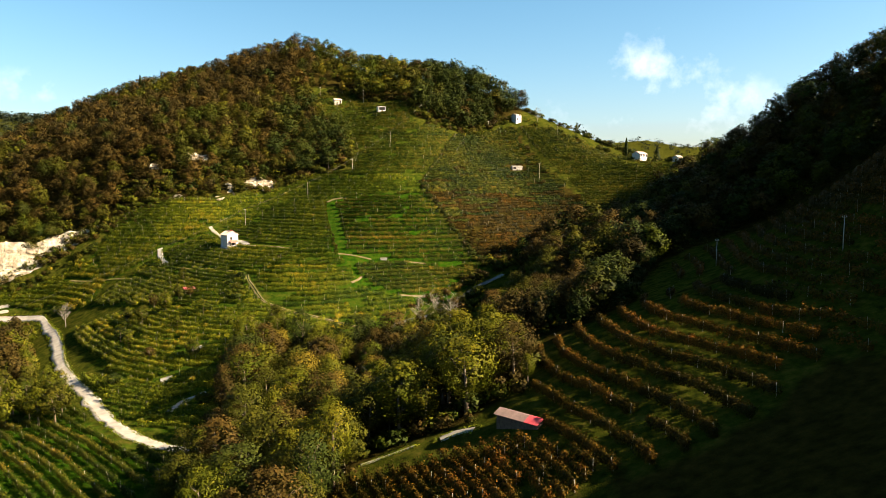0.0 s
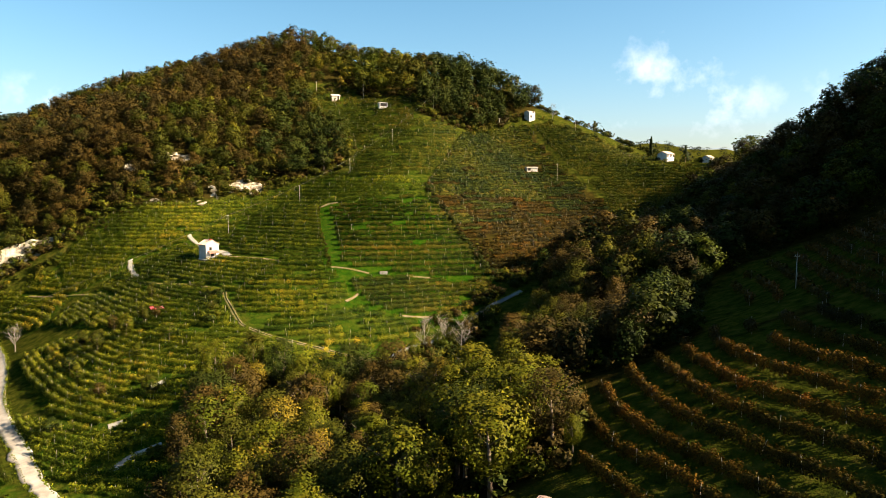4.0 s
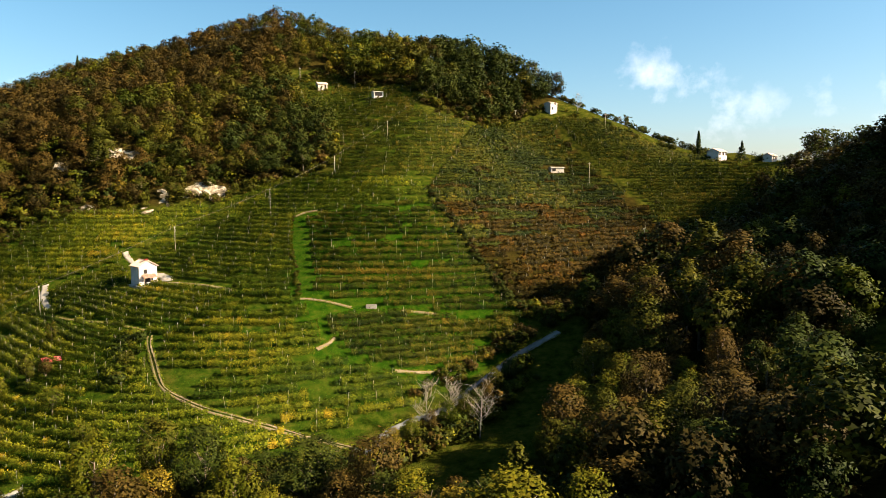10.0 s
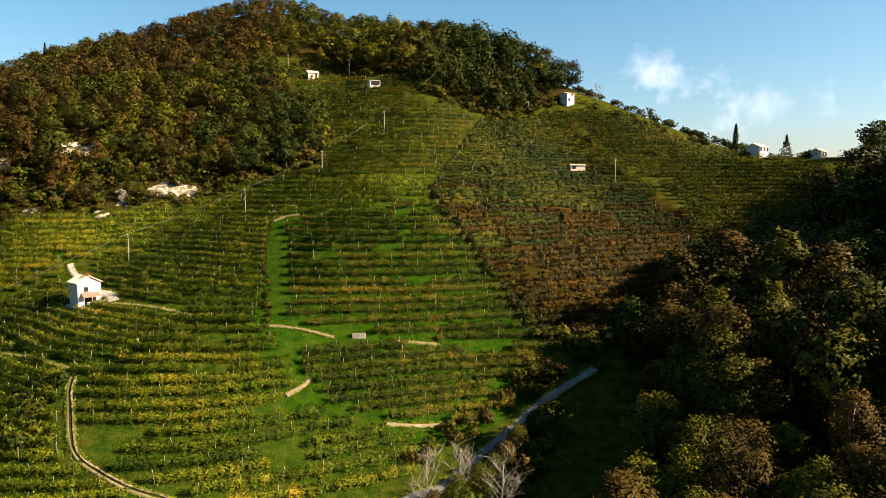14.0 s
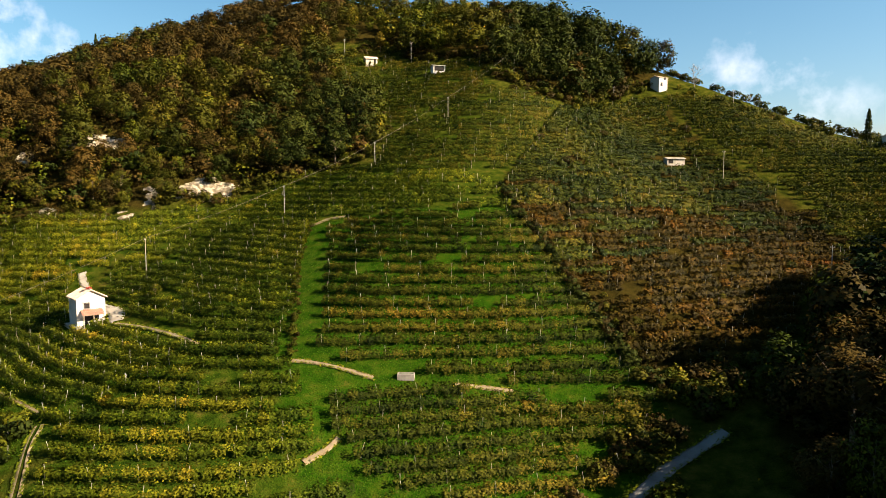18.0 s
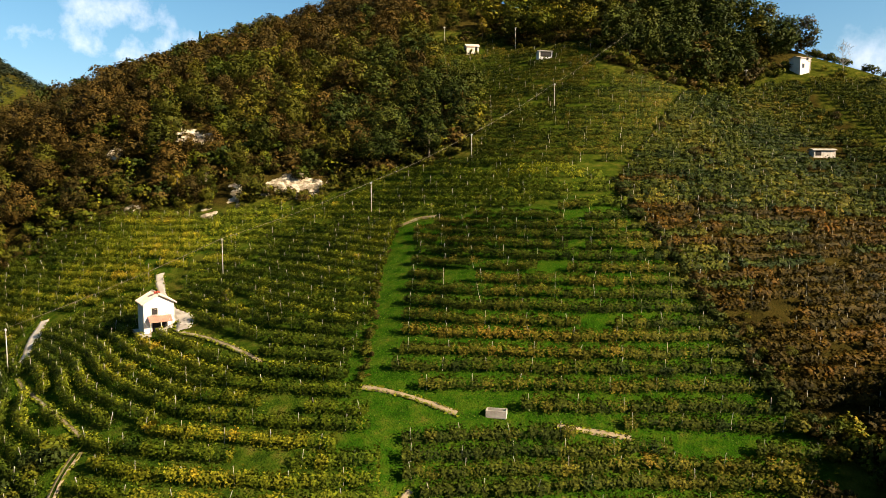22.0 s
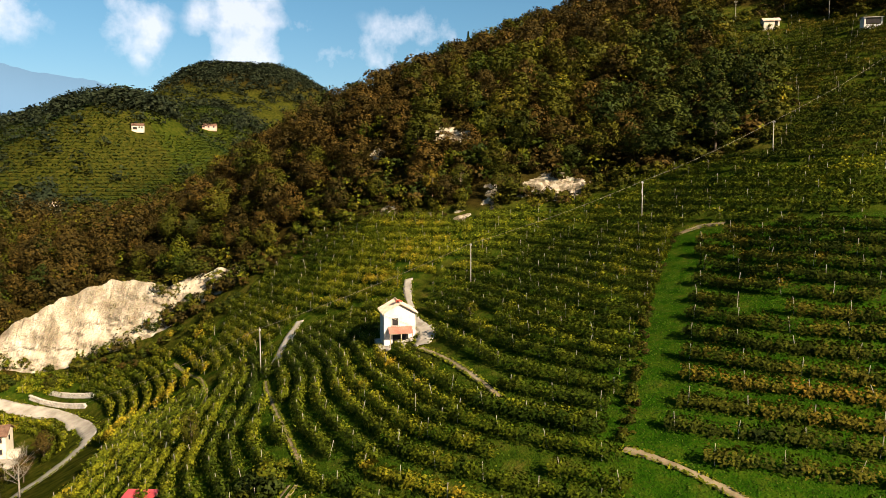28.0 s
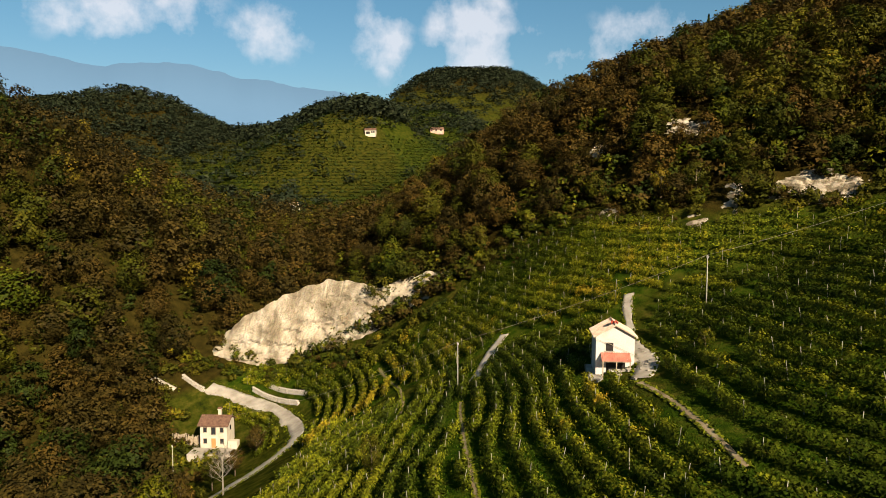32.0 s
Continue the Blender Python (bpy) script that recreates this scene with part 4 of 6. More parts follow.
# bare rock and openings in the woods
BARE = [(-202, 253, -170, 273, 4.0), (-170, 273, -141, 284, 4.0), (-89, 319, -78, 323.5, 2.8), (-95, 308, -94, 316, 2.2), (-116, 324, -109, 327, 2.8), (-128, 315, -127, 319, 2.0), (-178, 249, -160, 243, 5.0)]
KIND_ORDER = ["tree_green", "tree_olive", "tree_rust", "tree_gold", "tree_dark", "tree_lime"]
spots = []
for key, (poly, spacing) in WOODS.items():
    r_ = np.random.default_rng(len(key) * 13)
    x, y = scatter(poly, spacing, r_)
    for a, b in zip(x, y):
        if a > 165 or (b > 485 and a > -170):
            continue
        patch = 0.5 + 0.5 * math.sin(a / 19 + 1) * math.sin(b / 23 + 2) + r_.normal(0, 0.18)
        if key == "hill_wood":
            w = (0.15, 0.22, 0.54, 0.005, 0.085) if a < -85 else (0.44, 0.22, 0.11, 0.01, 0.22)
            if -84 < a and b < 402 or a > -10:
                w = (0.26, 0.09, 0.05, 0.0, 0.60)
        elif key == "east_wood":
            # darker tree kinds stand in for the shade over this slope
            w = (0.28, 0.16, 0.24, 0.0, 0.28, 0.04)
        elif key == "valley_wood":
            w = (0.18, 0.27, 0.12, 0.015, 0.06, 0.355)
        else:
            w = (0.13, 0.17, 0.45, 0.01, 0.24)
        q = min(max(0.55 * patch + 0.45 * r_.uniform(), 0), 0.999)
        kind = KIND_ORDER[int(np.searchsorted(np.cumsum(w), q))] if q < sum(w) - 1e-6 else "tree_olive"
        tall = r_.uniform(5.5, 11.0) if key == "hill_wood" else r_.uniform(7, 12)
        if key == "west_wood":
            tall = r_.uniform(9.5, 14.5)
        if key == "valley_wood":
            tall = r_.uniform(8, 14)
        if key == "hill_wood" and a > -50 and b > 372:
            tall = r_.uniform(9.5, 13.5)
        # made taller here to throw shade into the gully
        if key == "east_wood" and 30 < a < 58 and 203 < b < 262:
            tall *= 1.35
        if key == "east_wood" and math.hypot(a - 143, b - 310) < 34:
            tall *= 0.75
        spots.append((key, a, b, kind, tall, int(r_.integers(3)), r_.uniform(0, 360), r_.uniform(0.85, 1.3)))


def near_rank(s):
    key, a, b = s[:3]
    if key == "valley_wood":
        return 0
    if key == "east_wood":
        return math.hypot(a - 30, (b - 200) * 0.6)
    if key == "hill_wood":
        return 20 + line_distance(a, b, [(-146, 289), (-78, 323), (-46, 335)]) * 2.2
    return 35 + math.hypot(a + 170, b - 225)


spots.sort(key=near_rank)
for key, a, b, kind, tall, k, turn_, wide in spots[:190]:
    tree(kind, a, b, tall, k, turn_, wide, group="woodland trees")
WOOD_WORDS = {"hill_wood": "mixed autumn wood of russet and green trees covering the hill", "east_wood": "mixed wood on the shaded eastern slope",
              "valley_wood": "trees in the valley", "west_wood": "mixed autumn wood on the western valley side"}
for key in WOODS:
    cs, ts, ss = [], [], []
    r_ = np.random.default_rng(5)
    for _, a, b, kind, tall, k, turn_, wide in [s for s in spots[190:] if s[0] == key]:
        shape = FAR_CROWNS[kind][k]
        if (key == "west_wood" and a > -222 and b < 275) or (key == "hill_wood" and b < 340 and a > -200) or key in ("valley_wood", "east_wood") and b < 260:
            shape = MID_CROWNS[kind][k]
        elif a < -255:
            shape = shape[::2]
        c = planted(shape, tall / 10 * wide, tall / 10, radians(turn_), a, b, float(ground_at(a, b)))
        cs.append(c)
        # random tint for each tree, rising towards its top
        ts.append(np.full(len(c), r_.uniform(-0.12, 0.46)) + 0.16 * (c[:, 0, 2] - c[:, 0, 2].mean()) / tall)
        ss.append(np.full(len(c), KIND_ORDER.index(kind)))
    if cs:
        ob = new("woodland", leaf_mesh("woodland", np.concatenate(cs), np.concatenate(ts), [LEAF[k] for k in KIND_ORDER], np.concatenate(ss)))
        tagged(ob, WOOD_WORDS[key], "trees", kind="stuff")

# ---- buildings ----
def gable_house(name, label, category, m, wide, deep, eave, rise, wall_mat, roof_mat, over=0.35, thick=0.16, along=True, courses=0):
    """A house on a base at z = 0, its front towards -y. along: the ridge runs across the front, else the gable is the front."""
    root = thing(name, label, category, m)
    bm = bmesh.new()
    w, d = wide / 2, deep / 2
    if along:
        pts = [(-w, -d, -1.5), (w, -d, -1.5), (w, d, -1.5), (-w, d, -1.5), (-w, -d, eave), (w, -d, eave), (w, d, eave), (-w, d, eave), (-w, 0, eave + rise), (w, 0, eave + rise)]
        faces = [(0, 1, 5, 4), (2, 3, 7, 6), (1, 2, 6, 9, 5), (3, 0, 4, 8, 7), (3, 2, 1, 0), (4, 5, 9, 8), (6, 7, 8, 9)]
    else:
        pts = [(-w, -d, -1.5), (w, -d, -1.5), (w, d, -1.5), (-w, d, -1.5), (-w, -d, eave), (w, -d, eave), (w, d, eave), (-w, d, eave), (0, -d, eave + rise), (0, d, eave + rise)]
        faces = [(0, 1, 5, 8, 4), (2, 3, 7, 9, 6), (1, 2, 6, 5), (3, 0, 4, 7), (3, 2, 1, 0), (5, 6, 9, 8), (7, 4, 8, 9)]
    solid(bm, pts, faces)
    part("wall", bm, wall_mat, root)
    roof = None
    for s in (-1, 1):
        bm = bmesh.new()
        half = d if along else w
        drop = rise / half * over
        top = eave + rise + thick
        if along:
            q = [(-w - over, s * (d + over), eave - drop + thick), (w + over, s * (d + over), eave - drop + thick), (w + over, 0, top), (-w - over, 0, top)]
        else:
            q = [(s * (w + over), -d - over, eave - drop + thick), (s * (w + over), d + over, eave - drop + thick), (0, d + over, top), (0, -d - over, top)]
        if (s > 0) == along:
            q = [q[1], q[0], q[3], q[2]]
        slab(bm, *q, thick)
        roof = part("roof", bm, roof_mat, root)
        if courses:        # rolls of the tiles, running down the slope
            a, b, c, e = [Vector(p) for p in q]
            for k in range(courses):
                f = (k + 0.5) / courses
                lo, hi = a.lerp(b, f), e.lerp(c, f)
                bm = bmesh.new()
                tube(bm, [lo + Vector((0, 0, 0.01)), hi + Vector((0, 0, 0.01))], [0.075, 0.075], 6)
                part("tile_roll", bm, roof_mat, roof)
    return root


def window(root, x, y, z, w, h, frame_mat=SHUTTER, glass=GLASS, sill=None, depth=0.08):
    """A window or door leaf on the front (-y side) of a house, its middle bottom at x, y, z."""
    bm = bmesh.new()
    f = 0.08
    box(bm, x - w / 2 - f, x - w / 2, y - depth, y + 0.05, z, z + h)
    box(bm, x + w / 2, x + w / 2 + f, y - depth, y + 0.05, z, z + h)
    box(bm, x - w / 2 - f, x + w / 2 + f, y - depth, y + 0.05, z + h, z + h + f)
    ob = part("window", bm, frame_mat, root)
    bm = bmesh.new()
    box(bm, x - w / 2, x + w / 2, y - 0.025, y + 0.02, z, z + h)
    part("pane", bm, glass, ob)
    if sill is not None:
        bm = bmesh.new()
        box(bm, x - w / 2 - 0.15, x + w / 2 + 0.15, y - 0.16, y + 0.05, z - 0.1, z)
        part("sill", bm, sill, ob)
    return ob


def white_house():
    at = Vector((-79.2, 265.6, 0)) + Vector((-0.75, 0.66, 0)) * 2.6
    z = 34.1
    root = gable_house("farmhouse", "small white plastered farmhouse with a bleached tile gable roof", "house", pose(at.x, at.y, z, 0, 0, 48.7) @ Matrix.Scale(0.9, 4), 5.2, 5.0, 5.35, 1.45, WHITE_PLASTER, PALE_TILE, 0.38, 0.16, False, 16)
    y = -2.5
    # its near-black pane stands in for the shaded room behind
    window(root, -0.75, y, 3.3, 1.0, 1.15, WHITE_PLASTER, OPENING_SHADE, CONCRETE)
    bm = bmesh.new()
    tube(bm, [(0, -2.9, 6.98), (0, -0.6, 6.98), (0, 2.8, 6.98)], [0.13, 0.13, 0.13], 6)
    part("ridge_tiles", bm, PALE_TILE, root)
    bm = bmesh.new()
    for k in range(7):
        box(bm, -0.5 + k * 0.14 - 0.05, -0.5 + k * 0.14 + 0.1, -2.0 + (k % 3) * 0.3, -1.5 + (k % 3) * 0.3, 6.95, 7.25 + 0.06 * (k % 2), 0.02)
    part("tile_stack", bm, BRICK_RED, root, "stack of red clay ridge tiles")
    # lean-to roof of ribbed sheet
    bm = bmesh.new()
    n = 24
    for k in range(n):
        x0, x1 = -1.95 + k * 3.9 / n, -1.95 + (k + 1) * 3.9 / n
        up = 0.06 if k % 2 else 0.0
        slab(bm, (x0, y - 1.75, 2.25 + up), (x1, y - 1.75, 2.25 + up), (x1, y, 3.05 + up), (x0, y, 3.05 + up), 0.04)
    porch = part("porch_roof", bm, PINK_SHEET, root, "lean-to roof of faded red corrugated sheet")
    for x in (-1.8, 0.0, 1.8):
        bm = bmesh.new()
        box(bm, x - 0.07, x + 0.07, y - 1.65, y - 1.51, -0.4, 2.25)
        part("porch_post", bm, WOOD, root)
    bm = bmesh.new()
    box(bm, -1.9, 1.9, y - 1.68, y - 1.56, 2.12, 2.24)
    part("porch_beam", bm, WOOD, root)
    # flat dark panel on the closed wall, in place of the recess's shade
    bm = bmesh.new()
    box(bm, -1.2, 1.4, y - 0.03, y + 0.02, 0.0, 2.05)
    part("doorway", bm, OPENING_SHADE, root, "dark open doorway under the porch")
    bm = bmesh.new()
    tube(bm, [(-2.9, -2.75, 5.1), (0.0, -2.72, 4.0), (3.1, -2.7, 2.55)], [0.025, 0.025, 0.025], 5)
    part("drain_pipe", bm, WIRE, root, "slanting pale pipe across the front")
    bm = bmesh.new()
    box(bm, 2.62, 3.6, -2.0, 1.2, -1.2, 1.9, 0.03)
    part("side_lean_to", bm, CONCRETE, root)
    # table under the porch
    t = thing("garden_table", "white table standing under the porch", "table", pose(at.x, at.y, z, 0, 0, 48.7) @ pose(-0.1, y * 0.9 - 1.1, 0.02))
    bm = bmesh.new()
    box(bm, -0.75, 0.75, -0.4, 0.4, 0.70, 0.78, 0.01)
    part("tabletop", bm, WHITE_PLASTER, t)
    for sx in (-0.65, 0.65):
        for sy in (-0.3, 0.3):
            bm = bmesh.new()
            box(bm, sx - 0.05, sx + 0.05, sy - 0.05, sy + 0.05, -0.1, 0.70)
            part("leg", bm, WHITE_PLASTER, t)
    # forecourt: broken concrete slabs and rubble
    r_ = np.random.default_rng(3)
    court = thing("forecourt", "broken pale concrete slabs in front of the farmhouse", "paving", pose(at.x, at.y, 0, 0, 0, 48.7))
    m = pose(at.x, at.y, 0, 0, 0, 48.7)
    for k in range(30):
        lx, ly = r_.uniform(-2.4, 4.6), -2.6 - abs(r_.normal(0, 2.2)) - 0.4
        if k < 16:
            lx, ly = r_.uniform(2.6, 4.6), r_.uniform(-7, 3.5)
        wx = m @ Vector((lx, ly, 0))
        gz = float(ground_at(wx.x, wx.y))
        if abs(lx) < 2.4 and ly > -4.4:
            gz = max(gz, z - 0.15)
        s = r_.uniform(0.4, 1.1)
        bm = bmesh.new()
        box(bm, -s / 2, s / 2, -s * 0.4, s * 0.4, -0.5, 0.08, 0.03)
        o = part("slab", bm, CONCRETE, court)
        o.matrix_local = pose(lx, ly, gz + 0.02 * k % 0.1, r_.normal(0, 5), r_.normal(0, 5), r_.uniform(0, 180))
    bm = bmesh.new()
    box(bm, -3.2, 3.4, -4.7, 3.0, z - 1.6, z - 0.02, 0.05)
    part("terrace", bm, CONCRETE, court)


white_house()


def stone_house():
    at = Vector((-167.5, 244.5, 0))
    z = 3.6
    m = pose(at.x, at.y, z, 0, 0, 52)
    root = gable_house("cottage", "two-storey cream plastered cottage with a brown tile roof", "house", m, 5.6, 4.6, 4.9, 1.25, CREAM_PLASTER, TILE, 0.45, 0.14, True, 18)
    y = -2.3
    for x in (-1.75, 1.75):
        window(root, x, y, 0.95, 0.6, 0.95, SHUTTER, GLASS, CONCRETE)
        window(root, x, y, 3.3, 0.6, 0.95, SHUTTER, GLASS, CONCRETE)
    window(root, 0.0, y, 2.85, 0.8, 1.45, SHUTTER, GLASS, CONCRETE)
    bm = bmesh.new()
    box(bm, -0.45, 0.45, y - 0.07, y + 0.03, 0.0, 2.0)
    part("door", bm, ORANGE_PAINT, root, "orange-brown wooden door")
    bm = bmesh.new()
    box(bm, 0.1, 0.75, 0.3, 0.95, 5.4, 7.3, 0.03)
    box(bm, 0.0, 0.85, 0.2, 1.05, 7.3, 7.42, 0.02)
    ch = part("chimney", bm, CREAM_PLASTER, root)
    bm = bmesh.new()
    box(bm, 0.05, 0.8, 0.25, 1.0, 7.42, 7.7, 0.03)
    part("chimney_cap", bm, TILE, ch)
    bm = bmesh.new()
    box(bm, 3.0, 5.0, -2.6, -1.0, -1.4, 1.5, 0.04)
    part("outhouse", bm, CREAM_PLASTER, root, "low pinkish side annex")
    # dark side window on the gable
    bm = bmesh.new()
    box(bm, 2.78, 2.84, -0.5, 0.3, 3.2, 4.2)
    part("side_window", bm, GLASS, root)
    yard = thing("cottage_yard", "pale gravel yard in front of the cottage", "paving", m)
    bm = bmesh.new()
    box(bm, -4.2, 5.2, -6.2, -2.3, -1.6, 0.03, 0.05)
    part("yard_slab", bm, GRAVEL, yard)
    fence = thing("paling_fence", "weathered upright wooden paling fence beside the cottage", "fence", m)
    r_ = np.random.default_rng(9)
    for k in range(26):
        bm = bmesh.new()
        box(bm, -0.12, 0.12, -0.04, 0.04, -1.0, 1.6 + r_.uniform(-0.2, 0.3), 0.01)
        o = part("paling", bm, WOOD, fence)
        o.matrix_local = pose(-3.6 - 0.28 * k, 0.5 + 0.02 * k + (0.9 if k > 12 else 0), -0.2 - 0.0 * k, 0, r_.normal(0, 2.5), 0)


stone_house()


def hut(name, label, x, y, turn_, wide, deep, tall, walls, roof, z_off=-0.2, opening=None, rise=0.6, along=True, windows=()):
    z = float(ground_at(x, y)) + z_off
    root = gable_house(name, label, "hut" if tall < 3.2 else "house", pose(x, y, z, 0, 0, turn_), wide, deep, tall, rise, walls, roof, 0.3, 0.12, along)
    if opening:
        x0, x1, z0, z1 = opening
        # flat dark panel on the closed wall, in place of a shaded opening
        bm = bmesh.new()
        box(bm, x0, x1, -deep / 2 - 0.03, -deep / 2 + 0.02, z0, z1)
        part("doorway", bm, OPENING_SHADE, root, "dark open front")
    for wx, wz, ww, wh in windows:
        window(root, wx, -deep / 2, wz, ww, wh, SHUTTER, GLASS)
    return root


hut("field_hut", "small white hut with a dark open front among vines", -34, 394.5, 24, 4.2, 3.0, 2.0, WHITE_PLASTER, CONCRETE, 0.0, (-1.7, 1.7, 0.3, 1.9), 0.35)
hut("hilltop_hut", "small plastered hut with a tile roof near the wood", -60, 407, 26, 4.2, 3.2, 1.9, CREAM_PLASTER, PALE_TILE, 0.0, (0.8, 1.6, 0.2, 1.9), 0.9)
hut("tower_house", "narrow white two-storey house on the ridge", 42, 410, 38, 4.2, 4.0, 3.6, WHITE_PLASTER, PALE_TILE, 0.0, None, 0.6, True, ((0.7, 2.9, 0.8, 1.0), (-0.9, 0.6, 0.8, 1.2)))
hut("long_shed", "long low grey shed among brown vines", 37, 357, 16, 5.2, 2.4, 1.4, STONE, CONCRETE, 0.0, (-2.2, -0.8, 0.1, 1.2), 0.3)
hut("ridge_villa", "white ridge-top villa with a low tile roof", 103, 373, 42, 6.5, 5.0, 3.2, WHITE_PLASTER, PALE_TILE, 0.0, None, 1.2, True, ((-2.4, 1.7, 0.9, 1.2), (0.2, 1.7, 0.9, 1.2), (2.5, 1.7, 0.9, 1.2)))
hut("ridge_cottage", "small white cottage on the saddle of the ridge", 120, 364, 40, 4.0, 3.6, 2.2, WHITE_PLASTER, PALE_TILE, 0.0, None, 1.0, True, ((-1.0, 0.8, 0.7, 0.9), (1.0, 0.8, 0.7, 0.9)))
hut("far_villa", "distant white villa among terraced vineyards", -401, 416, 52, 6.4, 5.0, 2.6, CREAM_PLASTER, TILE, 0.0, (-2.6, -0.2, 0.2, 1.7), 1.3, True, ((1.0, 0.9, 0.8, 1.0), (2.3, 0.9, 0.8, 1.0)))
hut("far_brick_house", "distant reddish house with a tile roof", -481, 522, 48, 10.0, 6.0, 2.4, rough_surface("pink_plaster", (0.34, 0.2, 0.14), (0.5, 0.32, 0.24), 0.4), TILE, 0.0, None, 1.8, True, ((-4, 1.0, 1.1, 1.2), (-0.5, 1.0, 1.1, 1.2), (3.2, 1.0, 1.1, 1.2)))
hut("far_barn", "distant pale barn among vineyards", -530, 434, 60, 8.0, 5.0, 2.4, WHITE_PLASTER, PALE_TILE, 0.0, (-2.6, 2, 0.2, 1.8), 0.9)
hut("far_white_hut", "distant small white hut in the valley", -341, 339, 60, 5.0, 4.0, 3.4, WHITE_PLASTER, PALE_TILE, 1.0, None, 0.9)


def roadside_shed():
    m = pose(12.6, 110.4, 20.2, 0, 0, -42)
    root = thing("roadside_shed", "low timber shed with a brown and red sheet-metal roof", "shed", m)
    bm = bmesh.new()
    box(bm, -4.0, 4.0, -1.3, 1.3, -2.5, 1.68)
    part("wall", bm, SHUTTER, root)
    for name, x0, x1, mat in (("roof", -4.3, 1.7, BROWN_SHEET), ("roof", 1.7, 4.3, RED_SHEET)):
        for sy, low in ((-1, 1.62), (1, 1.62)):
            bm = bmesh.new()
            k = x0
            while k < x1 - 0.01:
                e = min(k + 0.34, x1)
                for p, q, up in ((k, e, 0.0), (k, k + 0.06, 0.05)):
                    if sy < 0:
                        slab(bm, (p, -1.75, low + up), (q, -1.75, low + up), (q, 0.0, 2.3 + up), (p, 0.0, 2.3 + up), 0.05)
                    else:
                        slab(bm, (p, 0.0, 2.3 + up), (q, 0.0, 2.3 + up), (q, 1.75, low + up), (p, 1.75, low + up), 0.05)
                k += 0.34
            part(name, bm, mat, root, "red sheet-metal end of the roof" if mat is RED_SHEET else "")


roadside_shed()


def red_shelter():
    x, y = -82.0, 225.8
    root = thing("tool_shelter", "small timber shelter with a dark red sheet roof between vine rows", "shed", pose(x, y, 22.9, 0, 0, 35))
    for sx in (-1.5, 1.5):
        for sy in (-1.1, 1.1):
            bm = bmesh.new()
            box(bm, sx - 0.07, sx + 0.07, sy - 0.07, sy + 0.07, -1.6, 1.75)
            part("corner_post", bm, WOOD, root)
    bm = bmesh.new()
    box(bm, -1.5, 1.5, 1.06, 1.12, -1.0, 1.7)
    part("back_wall", bm, WOOD, root)
    bm = bmesh.new()
    slab(bm, (-1.7, -1.35, 1.78), (1.7, -1.35, 1.78), (1.7, 1.35, 2.1), (-1.7, 1.35, 2.1), 0.06)
    part("roof", bm, RED_SHEET, root)


red_shelter()


def tank():
    x, y = -20.8, 246.2
    root = thing("water_tank", "open pale concrete water tank on the grass", "tank", pose(x, y, float(ground_at(x, y)) - 0.2, 0, 0, 4) @ Matrix.Scale(0.78, 4))
    for nm, b_ in (("side", (-1.5, 1.5, -0.75, -0.6, 0, 1.1)), ("side", (-1.5, 1.5, 0.6, 0.75, 0, 1.1)), ("end", (-1.5, -1.35, -0.6, 0.6, 0, 1.1)), ("end", (1.35, 1.5, -0.6, 0.6, 0, 1.1)), ("base", (-1.35, 1.35, -0.6, 0.6, -0.3, 0.25))):
        bm = bmesh.new()
        box(bm, *b_, 0.015)
        part(nm, bm, CONCRETE, root)


tank()


# ---- power line ----
def pole(x, y, top, tall, arm=0.0, label="pale round utility pole standing among the vines", r=0.10, turn_=0):
    z = float(ground_at(x, y))
    root = thing("utility_pole", label, "pole", pose(x, y, z, 0, 0, turn_), "utility poles")
    bm = bmesh.new()
    tube(bm, [(0, 0, -1.0), (0, 0, (top - z) * 0.5), (0, 0, top - z)], [r, r * 0.85, r * 0.65], 8)
    part("shaft", bm, POST, root, smooth=True)
    h = top - z
    if arm:
        bm = bmesh.new()
        box(bm, -arm, arm, -0.05, 0.05, h - 0.45, h - 0.35)
        part("crossarm", bm, WOOD, root)
    for sx in (-0.18, 0.18):
        bm = bmesh.new()
        tube(bm, [(sx * (1 + arm * 2), 0, h - 0.36), (sx * (1 + arm * 2), 0, h - 0.12)], [0.05, 0.035], 6)
        part("insulator", bm, WHITE_PLASTER, root)
    return Vector((x, y, top))


LINE = [(-104.0, 260.0, 34.6), (-79.9, 285.1, 47.9), (-58.6, 306.9, 58.4), (-41.4, 324.6, 69.2), (-25.8, 349.0, 83.0), (-8.2, 389.0, 103.0)]
tops = [pole(x, y, z, 7.0) for x, y, z in LINE]
for x, y, top in ((51.9, 289.0, 47.3), (46.6, 342.8, 67.6), (25.4, 399.8, 92.2), (64.3, 165.0, float(ground_at(64.3, 165)) + 6.5), (74.0, 130.0, float(ground_at(74, 130)) + 6.5), (44.5, 408.5, 95.5), (29.0, 440.0, 124.0), (-70.0, 409.0, 112.0), (-45.5, 409.0, 110.5), (64.0, 398.0, 90.5), (-158.5, 233.0, 8.5)):
    pole(x, y, top, 7.0, 0.5)


def cable(a, b, sag, r=0.016):
    bm = bmesh.new()
    pts = []
    for k in range(13):
        s = k / 12
        p = a.lerp(b, s)
        pts.append((p.x, p.y, p.z - sag * 4 * s * (1 - s)))
    tube(bm, pts, [r] * 13, 4)
    tagged(part("cable", bm, WIRE, smooth=True), "pale overhead cable strung between poles", "cable", group="overhead cables")


for a, b in zip(tops, tops[1:]):
    cable(a, b, 0.5)
cable(Vector((-168.0, 246.0, 9.0)), tops[0], 1.6)
cable(Vector((25.4, 399.8, 92.0)), Vector((8.0, 407.0, 97.0)), 0.3)


